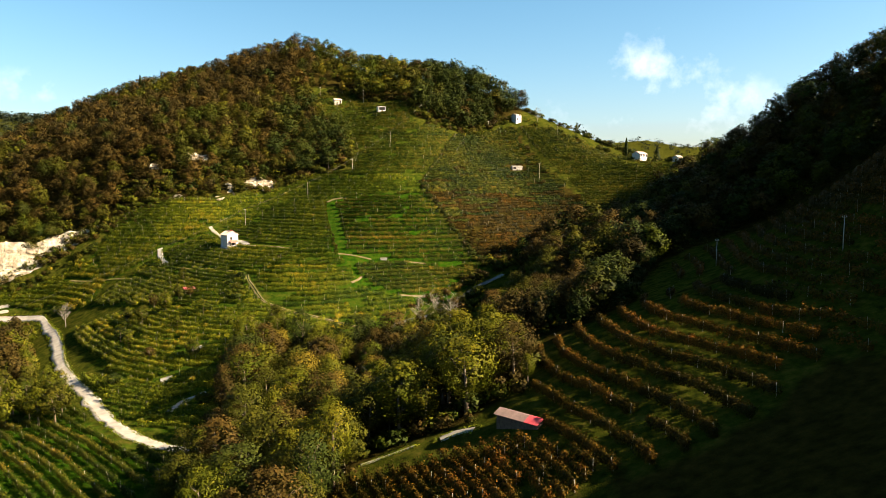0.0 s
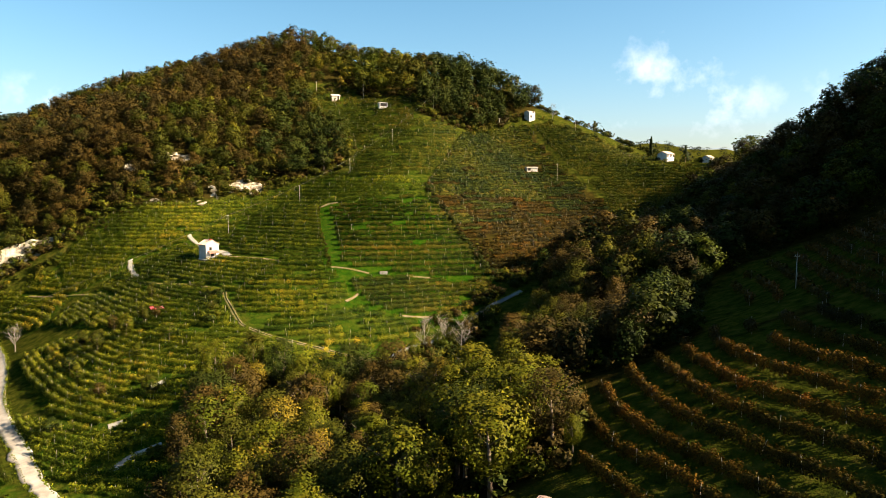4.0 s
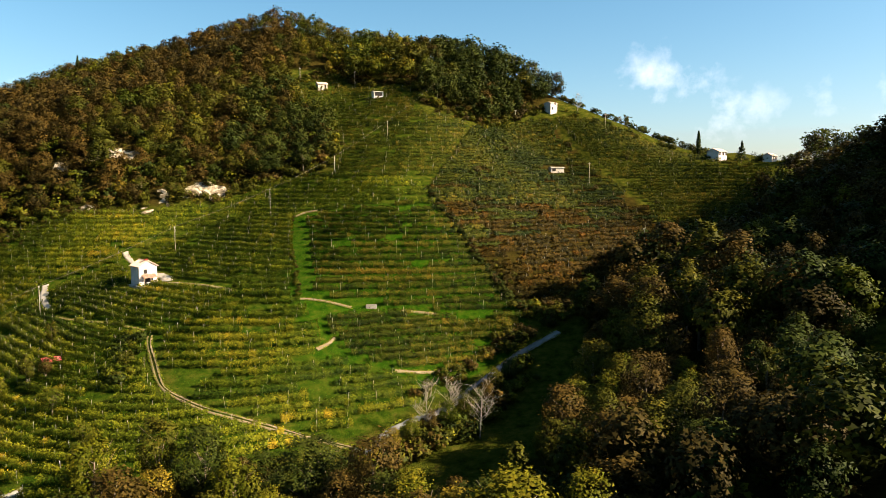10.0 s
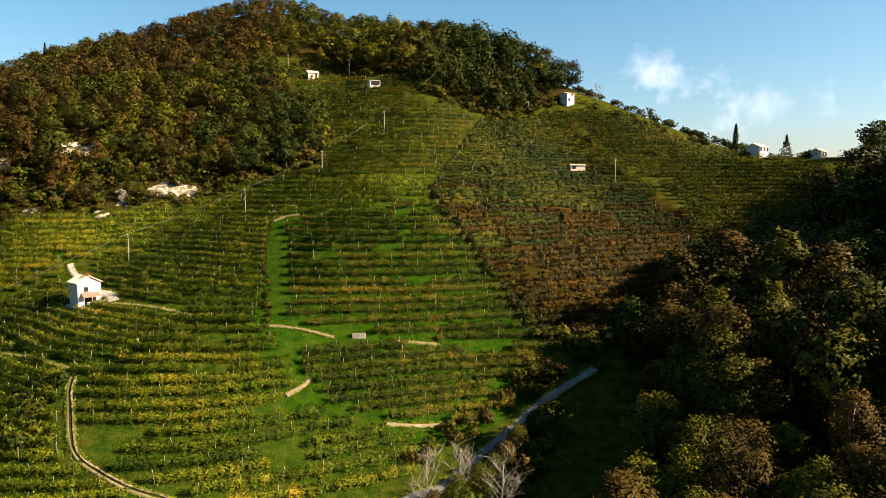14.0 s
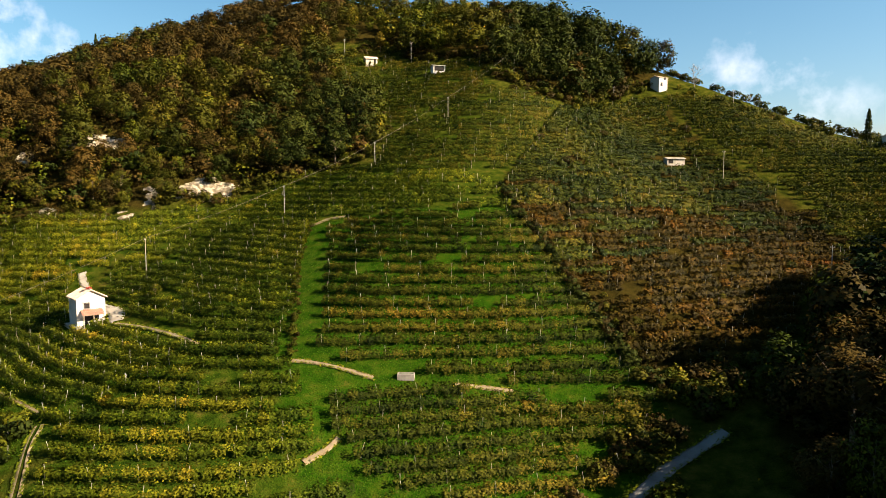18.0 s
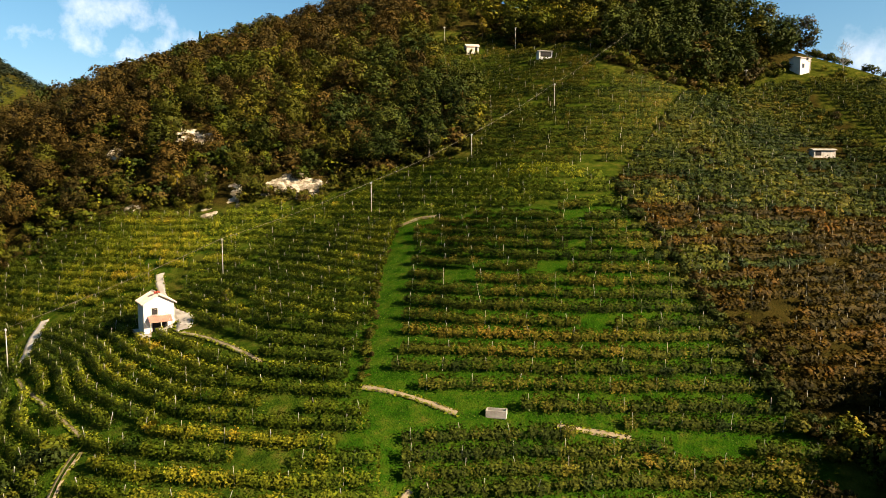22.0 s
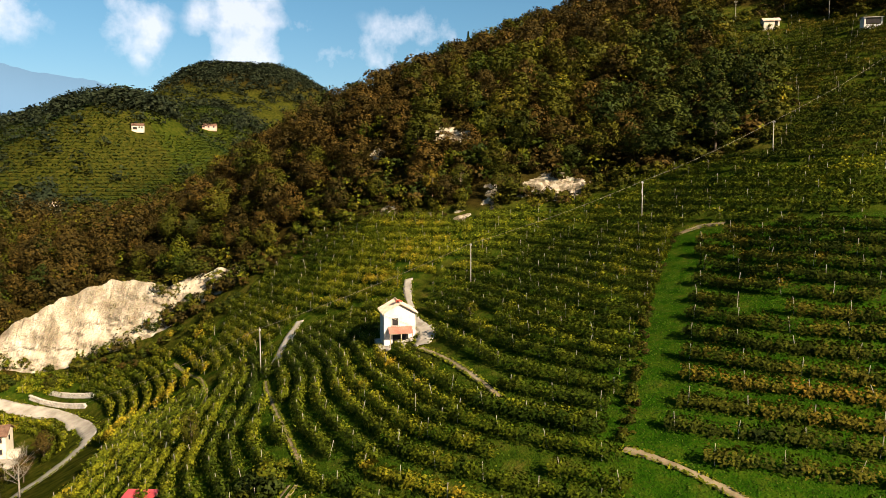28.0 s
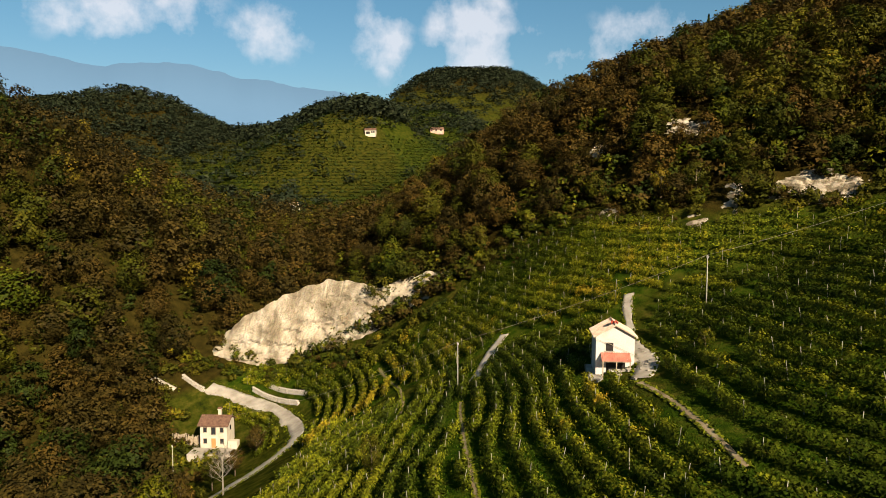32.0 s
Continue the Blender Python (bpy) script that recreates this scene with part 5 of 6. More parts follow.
# ---- rock faces ----
def rock_face(name, label, base, tops_, back, seed, rows=18, rough=0.8, foot=2.0):
    """A broken chalk face above a base line; tops_: its height at each base point; back: how far its crest leans into the hill."""
    base = np.array(base, float)
    d = np.r_[0, np.cumsum(np.hypot(*np.diff(base, axis=0).T))]
    n = max(int(d[-1] / 0.45), 8)
    s = np.linspace(0, d[-1], n)
    bx, by, tz = np.interp(s, d, base[:, 0]), np.interp(s, d, base[:, 1]), np.interp(s, d, tops_)
    t = np.stack([np.gradient(bx), np.gradient(by)], 1)
    for c_ in (0, 1):
        t[:, c_] = np.convolve(np.pad(t[:, c_], 12, mode="edge"), np.ones(25) / 25, "valid")
    t /= np.linalg.norm(t, axis=1, keepdims=True)
    out = np.stack([t[:, 1], -t[:, 0]], 1)
    bm = bmesh.new()
    grid = []
    for k in range(n):
        col = []
        z0 = float(ground_at(bx[k], by[k])) - foot
        ragged = (noise.noise((s[k] * 0.12, seed, 0)) * 2.4 + noise.noise((s[k] * 0.37, seed, 5)) * 0.9 + noise.noise((s[k] * 1.3, seed, 9)) * 0.5) * min(rough * 1.6, 1.0)
        ends = min(1.0, 0.15 + 8.0 * min(k, n - 1 - k) / n) ** 0.7
        if tz[k] < 10:                 # a low step: its height above the ground
            tz[k] += z0 + foot
        z1 = z0 + foot + max((tz[k] + ragged - z0 - foot) * ends, 0.25)
        for r in range(rows + 1):
            f = r / rows
            z = z0 + (z1 - z0) * f
            lean = back * (f ** 1.4)
            p = Vector((bx[k] - out[k, 0] * lean, by[k] - out[k, 1] * lean, z))
            strata = Vector((p.x * 0.16, p.y * 0.16, p.z * 0.42))
            q = (noise.fractal(strata, 0.75, 2.2, 6) * 1.5 + noise.fractal(p * 0.7, 0.8, 2.2, 4) * 0.35) * rough - 0.3 * (math.sin(z * 1.1 + noise.noise(p * 0.07) * 4) > 0.75)
            p += Vector((out[k, 0], out[k, 1], 0)) * q * (0.35 + 0.65 * math.sin(math.pi * min(f * 1.1 + 0.05, 1)))
            col.append(bm.verts.new(p))
        deep_ = Vector((bx[k] - out[k, 0] * (back + 4), by[k] - out[k, 1] * (back + 4), z1 - 1.2))
        col.append(bm.verts.new(deep_))
        grid.append(col)
    for a, b in zip(grid, grid[1:]):
        for r in range(rows + 1):
            bm.faces.new((a[r], b[r], b[r + 1], a[r + 1]))
    ob = part(name, bm, CHALK)
    return tagged(ob, label, "cliff")


rock_face("chalk_cliff", "broad pale chalk cliff face below the wood", [(-212, 246), (-204, 251), (-197, 254.6), (-189, 260.2), (-182, 265.8), (-175, 271.2), (-168, 274), (-162, 276.6), (-155, 281.4), (-148, 284), (-142, 286.2), (-137, 288.6), (-131, 292)], [15, 17, 21.5, 27.5, 32, 35, 35, 34, 37, 39, 41, 42, 41], 5.5, 1, 34, 0.5)


def rock_patch(label, x, y, wide, tall, seed, bulge=1.6):
    """Bare rock breaking out of the slope: a knobbly sheet on the ground with a ragged outline; x, y: its middle, tall: its reach up the slope."""
    gx_, gy_ = float(height(x + 2, y) - height(x - 2, y)), float(height(x, y + 2) - height(x, y - 2))
    up = Vector((gx_, gy_, 0)).normalized()
    side = Vector((up.y, -up.x, 0))
    bm = bmesh.new()
    nu, nv = int(wide * 1.35 / 0.32), int(tall * 1.35 / 0.28)
    grid = {}
    for i in range(nu + 1):
        for j in range(nv + 1):
            u, v = (i / nu - 0.5) * 1.35, (j / nv - 0.5) * 1.35
            q = Vector((x, y, 0)) + side * (u * wide) + up * (v * tall)
            e = Vector((q.x, q.y, seed * 3.7))
            mask = 1 - (2 * u) ** 2 - (2 * v) ** 2 + 1.1 * noise.fractal(e * 0.30, 0.7, 2.1, 5)
            if mask < -0.12:
                continue
            lump = max(mask, 0) ** 0.5
            z = float(ground_at(q.x, q.y)) - 0.12 + bulge * lump * (0.55 + 0.5 * noise.fractal(e * 0.24, 0.8, 2.1, 5))
            q -= up * 0.5 * lump * noise.noise(e * 0.6)
            grid[i, j] = bm.verts.new((q.x, q.y, z))
    for i in range(nu):
        for j in range(nv):
            k = [(i, j), (i + 1, j), (i + 1, j + 1), (i, j + 1)]
            if all(c in grid for c in k):
                bm.faces.new([grid[c] for c in k])
    bmesh.ops.recalc_face_normals(bm, faces=bm.faces[:])
    return tagged(part("rock_outcrop", bm, WEATHERED), label, "rock")


for args in (("white chalk outcrop at the edge of the wood", -83.5, 322.2, 13.5, 9.5, 7, 1.2), ("tan chalk scar beside the white outcrop", -94.5, 313.5, 3.8, 9.0, 8, 0.4),
             ("low pale rock step above the vines", -96.8, 306.4, 4.2, 3.2, 9, 0.4), ("pale weathered outcrop on the wooded slope", -112.3, 325.4, 8.5, 6.0, 12, 0.9),
             ("small pale rock patch on the wooded slope", -128.2, 316.8, 5.0, 4.5, 13, 1.0), ("dry earth and rock scar above the vines", -113.5, 302.6, 5.0, 3.0, 23, 0.5),
             ("small pale rock patch above the vines", -103.5, 304.6, 3.0, 2.0, 29, 0.5), ("pale scree below the wooded slope", -120, 321.5, 4.0, 5.0, 31, 0.6)):
    rock_patch(*args)

# ---- trees that stand alone ----
def spire(name, label, x, y, tall, wide, kind="tree_dark", cone=True):
    r_ = np.random.default_rng(int(abs(x) * 7))
    root = thing(name, label, "tree", pose(x, y, float(ground_at(x, y)) - 0.2))
    n = int(420 * tall / 8)
    f = r_.uniform(0, 1, n) ** 0.8
    a = r_.uniform(0, 6.283, n)
    if cone:
        rad = wide * (1 - f) * (0.75 + 0.35 * (np.sin(f * tall * 2.6) * 0.5 + 0.5))
    else:
        rad = wide * np.sin(np.pi * np.clip(f * 0.92 + 0.08, 0, 1)) ** 0.7
    rad = rad * r_.uniform(0.6, 1.05, n)
    c = np.stack([rad * np.cos(a), rad * np.sin(a), 0.6 + f * (tall - 0.6)], 1)
    nor = np.stack([np.cos(a), np.sin(a), np.full(n, 0.4)], 1)
    o = new("crown", leaf_mesh("crown", leaves(c, nor, 0.5, r_), np.full(n, 0.1), [LEAF[kind]]))
    o.parent = root
    bm = bmesh.new()
    tube(bm, [(0, 0, -0.5), (0, 0, tall * 0.6)], [0.16, 0.06], 6)
    part("trunk", bm, BARK, root)


spire("cypress_tree", "tall slender dark cypress beside the villa", 97, 377, 10.5, 0.95, cone=False)
spire("pine_tree", "dark conical conifer on the saddle", 110, 366, 8.5, 3.0)
spire("conifer_tree", "dark pointed conifer rising above the ridge wood", -184, 437, 13.0, 3.0)
spire("conifer_tree", "dark conifer at the edge of the wood", -180, 433, 9.0, 2.4)
tree("tree_gold", -105, 307.5, 7.5, 0, 20, 0.75, label="golden-yellow tree below the rocks at the wood edge")
tree("tree_gold", -58.6, 418, 7.5, 1, 80, 0.9, label="bright yellow tree on the hilltop")
tree("tree_gold", -12.6, 200.6, 4.6, 2, 10, 0.95, label="orange-yellow autumn tree beside the road")
tree("tree_olive", 79, 422, 5.0, 0, 50, 0.9, label="small round tree on the ridge line")
tree("tree_lime", 15.2, 123.5, 6.0, 1, 33, 0.8, label="round pale-leaved tree beside the shed")
tree("tree_gold", 11.5, 139.5, 12.0, 1, 12, 0.6, label="tall pale-yellow poplar among the valley trees")
tree("tree_dark", 1.0, 128.0, 14.0, 2, 12, 1.1, label="tall dark green tree in the valley wood")
tree("tree_lime", -31, 143, 13.0, 2, 77, 1.25, label="broad olive-green tree beside the lane")
tree("tree_olive", -83, 219, 5.5, 1, 40, 0.9, label="tree with olive crown between vine plots")
tree("tree_rust", -79.6, 219.6, 4.4, 2, 80, 0.95, label="small russet tree beside the tool shelter")
tree("tree_olive", -82.2, 218.6, 4.2, 0, 120, 0.95, label="small olive tree beside the tool shelter")
tree("tree_rust", -90, 217, 5.5, 0, 40, 0.8, label="small russet tree between vine plots")
tree("tree_green", -70, 270.5, 3.4, 0, 10, 1.0, label="dense green shrub beside the farmhouse")
rr = np.random.default_rng(71)
for k, (kind, x, y, tall, wide) in enumerate((("tree_olive", -89.5, 207, 6.5, 1.0), ("tree_lime", -84, 211, 7.0, 1.1), ("tree_olive", -87.6, 236, 5.5, 0.7), ("tree_green", -71, 206, 5.0, 1.2), ("tree_green", -87, 192, 5.0, 1.2),
                                              ("tree_dark", -82, 171.5, 4.2, 1.3), ("tree_olive", -65.5, 181, 5.5, 1.1), ("tree_green", -76, 199, 4.0, 1.3), ("tree_rust", -78, 184, 4.0, 1.2), ("tree_dark", -93, 200, 4.5, 1.2),
                                              ("tree_olive", -97, 214, 4.5, 1.2), ("tree_green", -61, 197, 4.0, 1.2))):
    tree(kind, x, y, tall, k % 3, rr.uniform(0, 360), wide, label="round bushy tree standing between the vine plots", group="trees between the plots")
for k, (x, y) in enumerate(((-100, 166), (-104, 172), (-108, 179), (-112, 187), (-99, 158), (-107, 166), (-113, 176), (-118, 186), (-97, 149), (-104, 158), (-119, 196), (-124, 204), (-94, 156), (-111, 161), (-88, 158.5), (-91.5, 163), (-90, 152.5), (-95, 167), (-86.5, 153), (-99, 173))):
    tree(("tree_lime", "tree_olive", "tree_olive", "tree_green")[k % 4], x, y, rr.uniform(7.0, 10.0), k % 3, rr.uniform(0, 360), rr.uniform(0.85, 1.1), label="slender olive-green tree below the gravel lane", group="trees along the lane")
for k, (x, y) in enumerate(((-141, 235), (-138, 229), (-134, 224), (-131, 217), (-127, 211), (-124, 205), (-120, 199), (-117, 194), (-113, 189), (-144, 240), (-137, 222), (-129, 206), (-122, 194), (-152, 247))):
    tree(("tree_olive", "tree_rust", "tree_lime", "tree_green")[k % 4], x, y, rr.uniform(5.0, 8.5), k % 3, rr.uniform(0, 360), rr.uniform(0.9, 1.25), label="autumn tree standing beside the gravel lane", group="trees along the lane")
for k, (x, y) in enumerate(((-6.5, 205.5), (-3.5, 208.5), (-0.5, 211.5), (1.5, 214.5), (3.5, 217.5), (-9.5, 203), (5.5, 221), (8.5, 224.5))):
    tree(("tree_rust", "tree_green", "tree_olive", "tree_dark")[k % 4], x, y, rr.uniform(4.2, 6.4), k % 3, rr.uniform(0, 360), rr.uniform(0.9, 1.2), label="small bushy tree below the valley road", group="trees in the gully")
for k, (x, y, tall) in enumerate(((-7, 207, 9), (-3, 211, 8), (2, 206, 9.5), (54.4, 411, 8), (-126, 232, 7))):
    r_ = np.random.default_rng(60 + k)
    root = thing("bare_tree", "bare leafless tree with fine grey twigs", "tree", pose(x, y, float(ground_at(x, y)), 0, 0, 40 * k))
    o = new("trunk", trunk_mesh(r_, tall, 0.13, 22, True, True))
    o.parent = root


# ---- undergrowth along the edges of the woods ----
def crowd(places, kinds, low_crowns, rng):
    cs, ts, ss = [], [], []
    for a, b, tall, wide in places:
        k = int(rng.integers(3))
        kind = kinds[int(rng.integers(len(kinds)))]
        c = planted(low_crowns[kind][k], tall / 10 * wide, tall / 10, rng.uniform(0, 6.28), a, b, float(ground_at(a, b)) - 0.08 * tall)
        cs.append(c)
        ts.append(np.full(len(c), rng.uniform(0.0, 0.5)))
        ss.append(np.full(len(c), KIND_ORDER.index(kind)))
    return np.concatenate(cs), np.concatenate(ts), np.concatenate(ss)


SHRUBS = {}
FAR_BLOBS = {}
for kind in KIND_ORDER:
    r_ = np.random.default_rng(len(kind) + 3)
    SHRUBS[kind] = [crown(r_, 10.0, 5.2, 0.0, 44, 4, 1.4, 1.2) for _ in range(3)]
    FAR_BLOBS[kind] = [crown(r_, 10.0, 4.4, 0.0, 30, 3, 1.35, 1.2) for _ in range(3)]
EDGES = {"hill_wood": [(-205, 256), (-180, 273), (-146, 289), (-131, 298), (-112, 305), (-95, 309), (-78, 322), (-60, 330), (-46, 330), (-47, 346), (-50, 364), (-64, 384), (-74, 404), (-60, 424), (-47, 412), (-18, 407), (-13, 380), (10, 380), (26, 404), (42, 412)],
         "east_wood": [(8, 222), (14, 240), (24, 253), (37, 257), (50, 284), (73, 298), (104, 318), (120, 335)],
         "west_wood": [(-206, 252), (-190, 238), (-164, 234), (-150, 226), (-138, 226), (-128, 206), (-114, 184), (-120, 160), (-116, 130)],
         "valley_wood": [(-46, 134), (-16, 123), (12, 122), (17, 142), (8, 165), (-18, 193), (-42, 190), (-55, 182), (-50, 160), (-46, 134)]}
r_ = np.random.default_rng(77)
for key, line in EDGES.items():
    p = smooth_line(line, 1.5)
    places = []
    for _ in range(2):
        q = p + r_.normal(0, 2.2, p.shape)
        ok = np.ones(len(q), bool)
        for pts, w in way_lines:
            ok &= line_distance(q[:, 0], q[:, 1], pts) > w * 0.5 + 1.2
        for cx, cy, cr in CLEAR:
            ok &= np.hypot(q[:, 0] - cx, q[:, 1] - cy) > cr
        for (ax, ay, bx, by, cr) in BARE:
            ok &= line_distance(q[:, 0], q[:, 1], [(ax, ay), (bx, by)]) > cr * 0.8
        places += [(a, b, r_.uniform(1.2, 3.4), r_.uniform(0.8, 1.4)) for a, b in q[ok]]
    c, t, s_ = crowd(places, ["tree_green", "tree_olive", "tree_rust", "tree_olive"], SHRUBS, r_)
    tagged(new("shrubs", leaf_mesh("shrubs", c, t, [LEAF[k] for k in KIND_ORDER], s_)), "mixed low shrubs along the edge of the wood", "shrubs", kind="stuff")

# ---- far woods ----
FAR_WOODS = [([(-764, 786), (-700, 745), (-830, 760)], 110, 560), ([(-900, 300), (-860, 400), (-810, 450), (-770, 400)], 110, 600), ([(-800, 110), (-880, 200), (-860, 40)], 130, 480),
             ([(-424, 420), (-434, 440)], 22, 70), ([(-650, 490), (-630, 530)], 50, 150), ([(-500, 830), (-430, 790), (-600, 850)], 110, 420), ([(-340, 300), (-360, 330)], 30, 40),
             ([(-420, 345), (-470, 440), (-520, 480), (-560, 560)], 70, 90), ([(350, 1460)], 220, 150), ([(250, 430), (180, 470)], 60, 110), ([(-1000, 600)], 200, 120), ([(-764, 786), (-740, 760), (-790, 800)], 90, 700), ([(-560, 470), (-520, 430), (-470, 400), (-600, 520), (-560, 600), (-480, 560)], 26, 150), ([(-720, 380), (-700, 430), (-760, 330), (-700, 300), (-740, 240), (-790, 270), (-690, 210)], 60, 520)]
places = []
for mids, wide, count in FAR_WOODS:
    for _ in range(int(count * 1.7)):
        mx, my = mids[int(r_.integers(len(mids)))]
        places.append((mx + r_.normal(0, wide * 0.55), my + r_.normal(0, wide * 0.55), r_.uniform(7.5, 11.5), r_.uniform(1.1, 1.6)))
c, t, s_ = crowd(places, ["tree_green", "tree_dark", "tree_dark", "tree_rust"], {k: [q[::2] for q in v] for k, v in FAR_BLOBS.items()}, r_)
t = t * 0.7
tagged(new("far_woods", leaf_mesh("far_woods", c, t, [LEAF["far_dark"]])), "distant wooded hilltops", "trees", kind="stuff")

# ---- far vineyards: hedges along the contours of the valley sides ----
n = 150000
x, y = r_.uniform(-680, -325, n), r_.uniform(285, 650, n)
for _ in range(2):
    z = height(x, y)
    gx_, gy_ = (height(x + 1, y) - height(x - 1, y)) / 2, (height(x, y + 1) - height(x, y - 1)) / 2
    g2 = gx_ ** 2 + gy_ ** 2 + 1e-4
    lift = np.round(z / 1.9) * 1.9 - z
    x, y = x + gx_ / g2 * lift * 0.9, y + gy_ / g2 * lift * 0.9
ok = (g2 > 0.004) & (np.abs(lift) < 0.6) & (np.hypot(x + 764, y - 786) > 190) & (wave(x * 0.22, y * 0.22, 2.0) < 0.9) & (np.hypot(x + 424, y - 420) > 16) & (np.hypot(x + 481, y - 522) > 9) & (np.hypot(x + 401, y - 416) > 7)
x, y = x[ok], y[ok]
c = leaves(np.c_[x, y, ground_at(x, y) + r_.uniform(0.3, 1.7, len(x))], np.tile((0, 0, 0.7), (len(x), 1)), 0.85, r_)
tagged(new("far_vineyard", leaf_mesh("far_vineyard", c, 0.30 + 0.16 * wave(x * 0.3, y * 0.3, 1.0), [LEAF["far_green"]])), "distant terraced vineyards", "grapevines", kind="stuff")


# ---- mountains, their haze put into colour and glow ----
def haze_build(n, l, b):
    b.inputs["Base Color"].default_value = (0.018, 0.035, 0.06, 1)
    # blue emission stands in for the haze before the mountains
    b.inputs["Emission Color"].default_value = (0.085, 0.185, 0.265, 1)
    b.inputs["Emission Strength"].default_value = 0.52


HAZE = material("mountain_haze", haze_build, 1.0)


def mountains(name, far, lo, hi, tops_, seed):
    bm = bmesh.new()
    prev = None
    n = 140
    for k in range(n + 1):
        f = k / n
        w = radians(lo + (hi - lo) * f)
        top = np.interp(f, np.linspace(0, 1, len(tops_)), tops_)
        top += 26 * noise.fractal((f * 14, seed, 0), 0.8, 2.1, 5)
        x, y = -math.sin(w) * far, math.cos(w) * far
        col = [bm.verts.new((x * 0.93, y * 0.93, -60)), bm.verts.new((x * 0.97, y * 0.97, top * 0.55 + 20 * noise.noise((f * 30, seed, 3)))), bm.verts.new((x, y, top)), bm.verts.new((x * 1.05, y * 1.05, -60))]
        if prev:
            for a in range(3):
                bm.faces.new((prev[a], col[a], col[a + 1], prev[a + 1]))
        prev = col
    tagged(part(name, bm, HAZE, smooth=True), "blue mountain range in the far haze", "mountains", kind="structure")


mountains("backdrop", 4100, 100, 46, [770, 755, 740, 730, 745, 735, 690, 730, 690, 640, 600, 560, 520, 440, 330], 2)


# ---- hedge of shrubs along the old wall, bushes on the brown slope, shrubs over the cliff ----
def shrub_line(line, count, spread_, lo, hi, kinds, label, seed, crowns=SHRUBS):
    rr = np.random.default_rng(seed)
    p = smooth_line(line, 0.5)
    q = p[rr.integers(0, len(p), count)] + rr.normal(0, spread_, (count, 2))
    c, t, s_ = crowd([(a, b, rr.uniform(lo, hi), rr.uniform(0.8, 1.3)) for a, b in q], kinds, crowns, rr)
    tagged(new("shrubs", leaf_mesh("shrubs", c, t, [LEAF[k] for k in KIND_ORDER], s_)), label, "shrubs", kind="stuff")


shrub_line([(-10, 311), (-6, 297), (3, 272), (9, 259), (14, 250)], 190, 0.4, 0.8, 1.9, ["tree_dark", "tree_dark", "tree_rust"], "dark ragged hedge along the plot boundary", 1)
shrub_line([(14, 250), (22, 250), (30, 250), (38, 256)], 110, 2.2, 1.0, 2.6, ["tree_rust", "tree_olive", "tree_green"], "russet scrub at the foot of the brown slope", 2)
shrub_line([(-204, 257), (-192, 262), (-179, 271), (-168, 277), (-158, 281), (-149, 285), (-139, 290)], 210, 1.7, 1.2, 3.6, ["tree_rust", "tree_olive", "tree_green"], "russet shrubs hanging over the cliff edge", 3)
shrub_line([(-203, 250), (-192, 254.5), (-178, 264.5), (-169, 270), (-158, 273.5), (-149, 277.5), (-139, 283)], 90, 0.8, 0.8, 2.4, ["tree_green", "tree_olive", "tree_dark"], "green shrubs along the foot of the cliff", 4)
shrub_line([(-136, 291), (-126, 297), (-112, 303), (-100, 306)], 120, 2.2, 0.5, 1.4, ["tree_rust", "tree_olive", "tree_rust"], "rust-red scrub above the top vine rows", 5)
shrub_line([(-139, 289), (-128, 296), (-114, 301), (-104, 303)], 130, 1.3, 0.5, 1.3, ["tree_rust"], "rust-red bracken along the top vine rows", 62)
shrub_line([(-49, 296), (-48.5, 285), (-44, 270), (-40.5, 258), (-37, 247)], 120, 0.35, 0.4, 1.1, ["tree_rust", "tree_olive", "tree_green"], "ragged weeds along the edge of the grassy plot", 6)
rr = np.random.default_rng(31)
n = 0
while n < 46:
    x, y = rr.uniform(-5, 75), rr.uniform(252, 400)
    if not bool(inside(x, y, PLOTS["brown_slope"][0])) and not bool(inside(x, y, PLOTS["saddle"][0])):
        continue
    k = KIND_ORDER[int(rr.choice([0, 1, 1, 2, 2, 4]))]
    tree(k, x, y, rr.uniform(1.8, 3.6), int(rr.integers(3)), rr.uniform(0, 360), rr.uniform(1.0, 1.5), 0.5, "rounded bush among the terraced vines", "bush", "bushes on the slope")
    n += 1

shrub_line([(-14, 197), (-7, 204), (-1, 209), (5, 218), (10, 226)], 100, 1.4, 1.5, 4.0, ["tree_rust", "tree_olive", "tree_dark", "tree_green"], "scrubby bushes below the valley road", 8)
shrub_line([(-9, 219), (-2, 228), (5, 236), (12, 243)], 50, 1.0, 1.0, 2.6, ["tree_rust", "tree_olive"], "russet bushes above the valley road", 9)
shrub_line([(-62, 214), (-66, 224), (-68, 234)], 30, 1.2, 1.2, 2.8, ["tree_dark", "tree_green", "tree_olive"], "dark hedge beside the farm track", 10)


shrub_line([(6.5, 270), (9, 265), (11, 260), (13, 255)], 60, 1.1, 0.7, 1.5, ["tree_rust", "tree_olive"], "low russet scrub beside the plot boundary", 63)


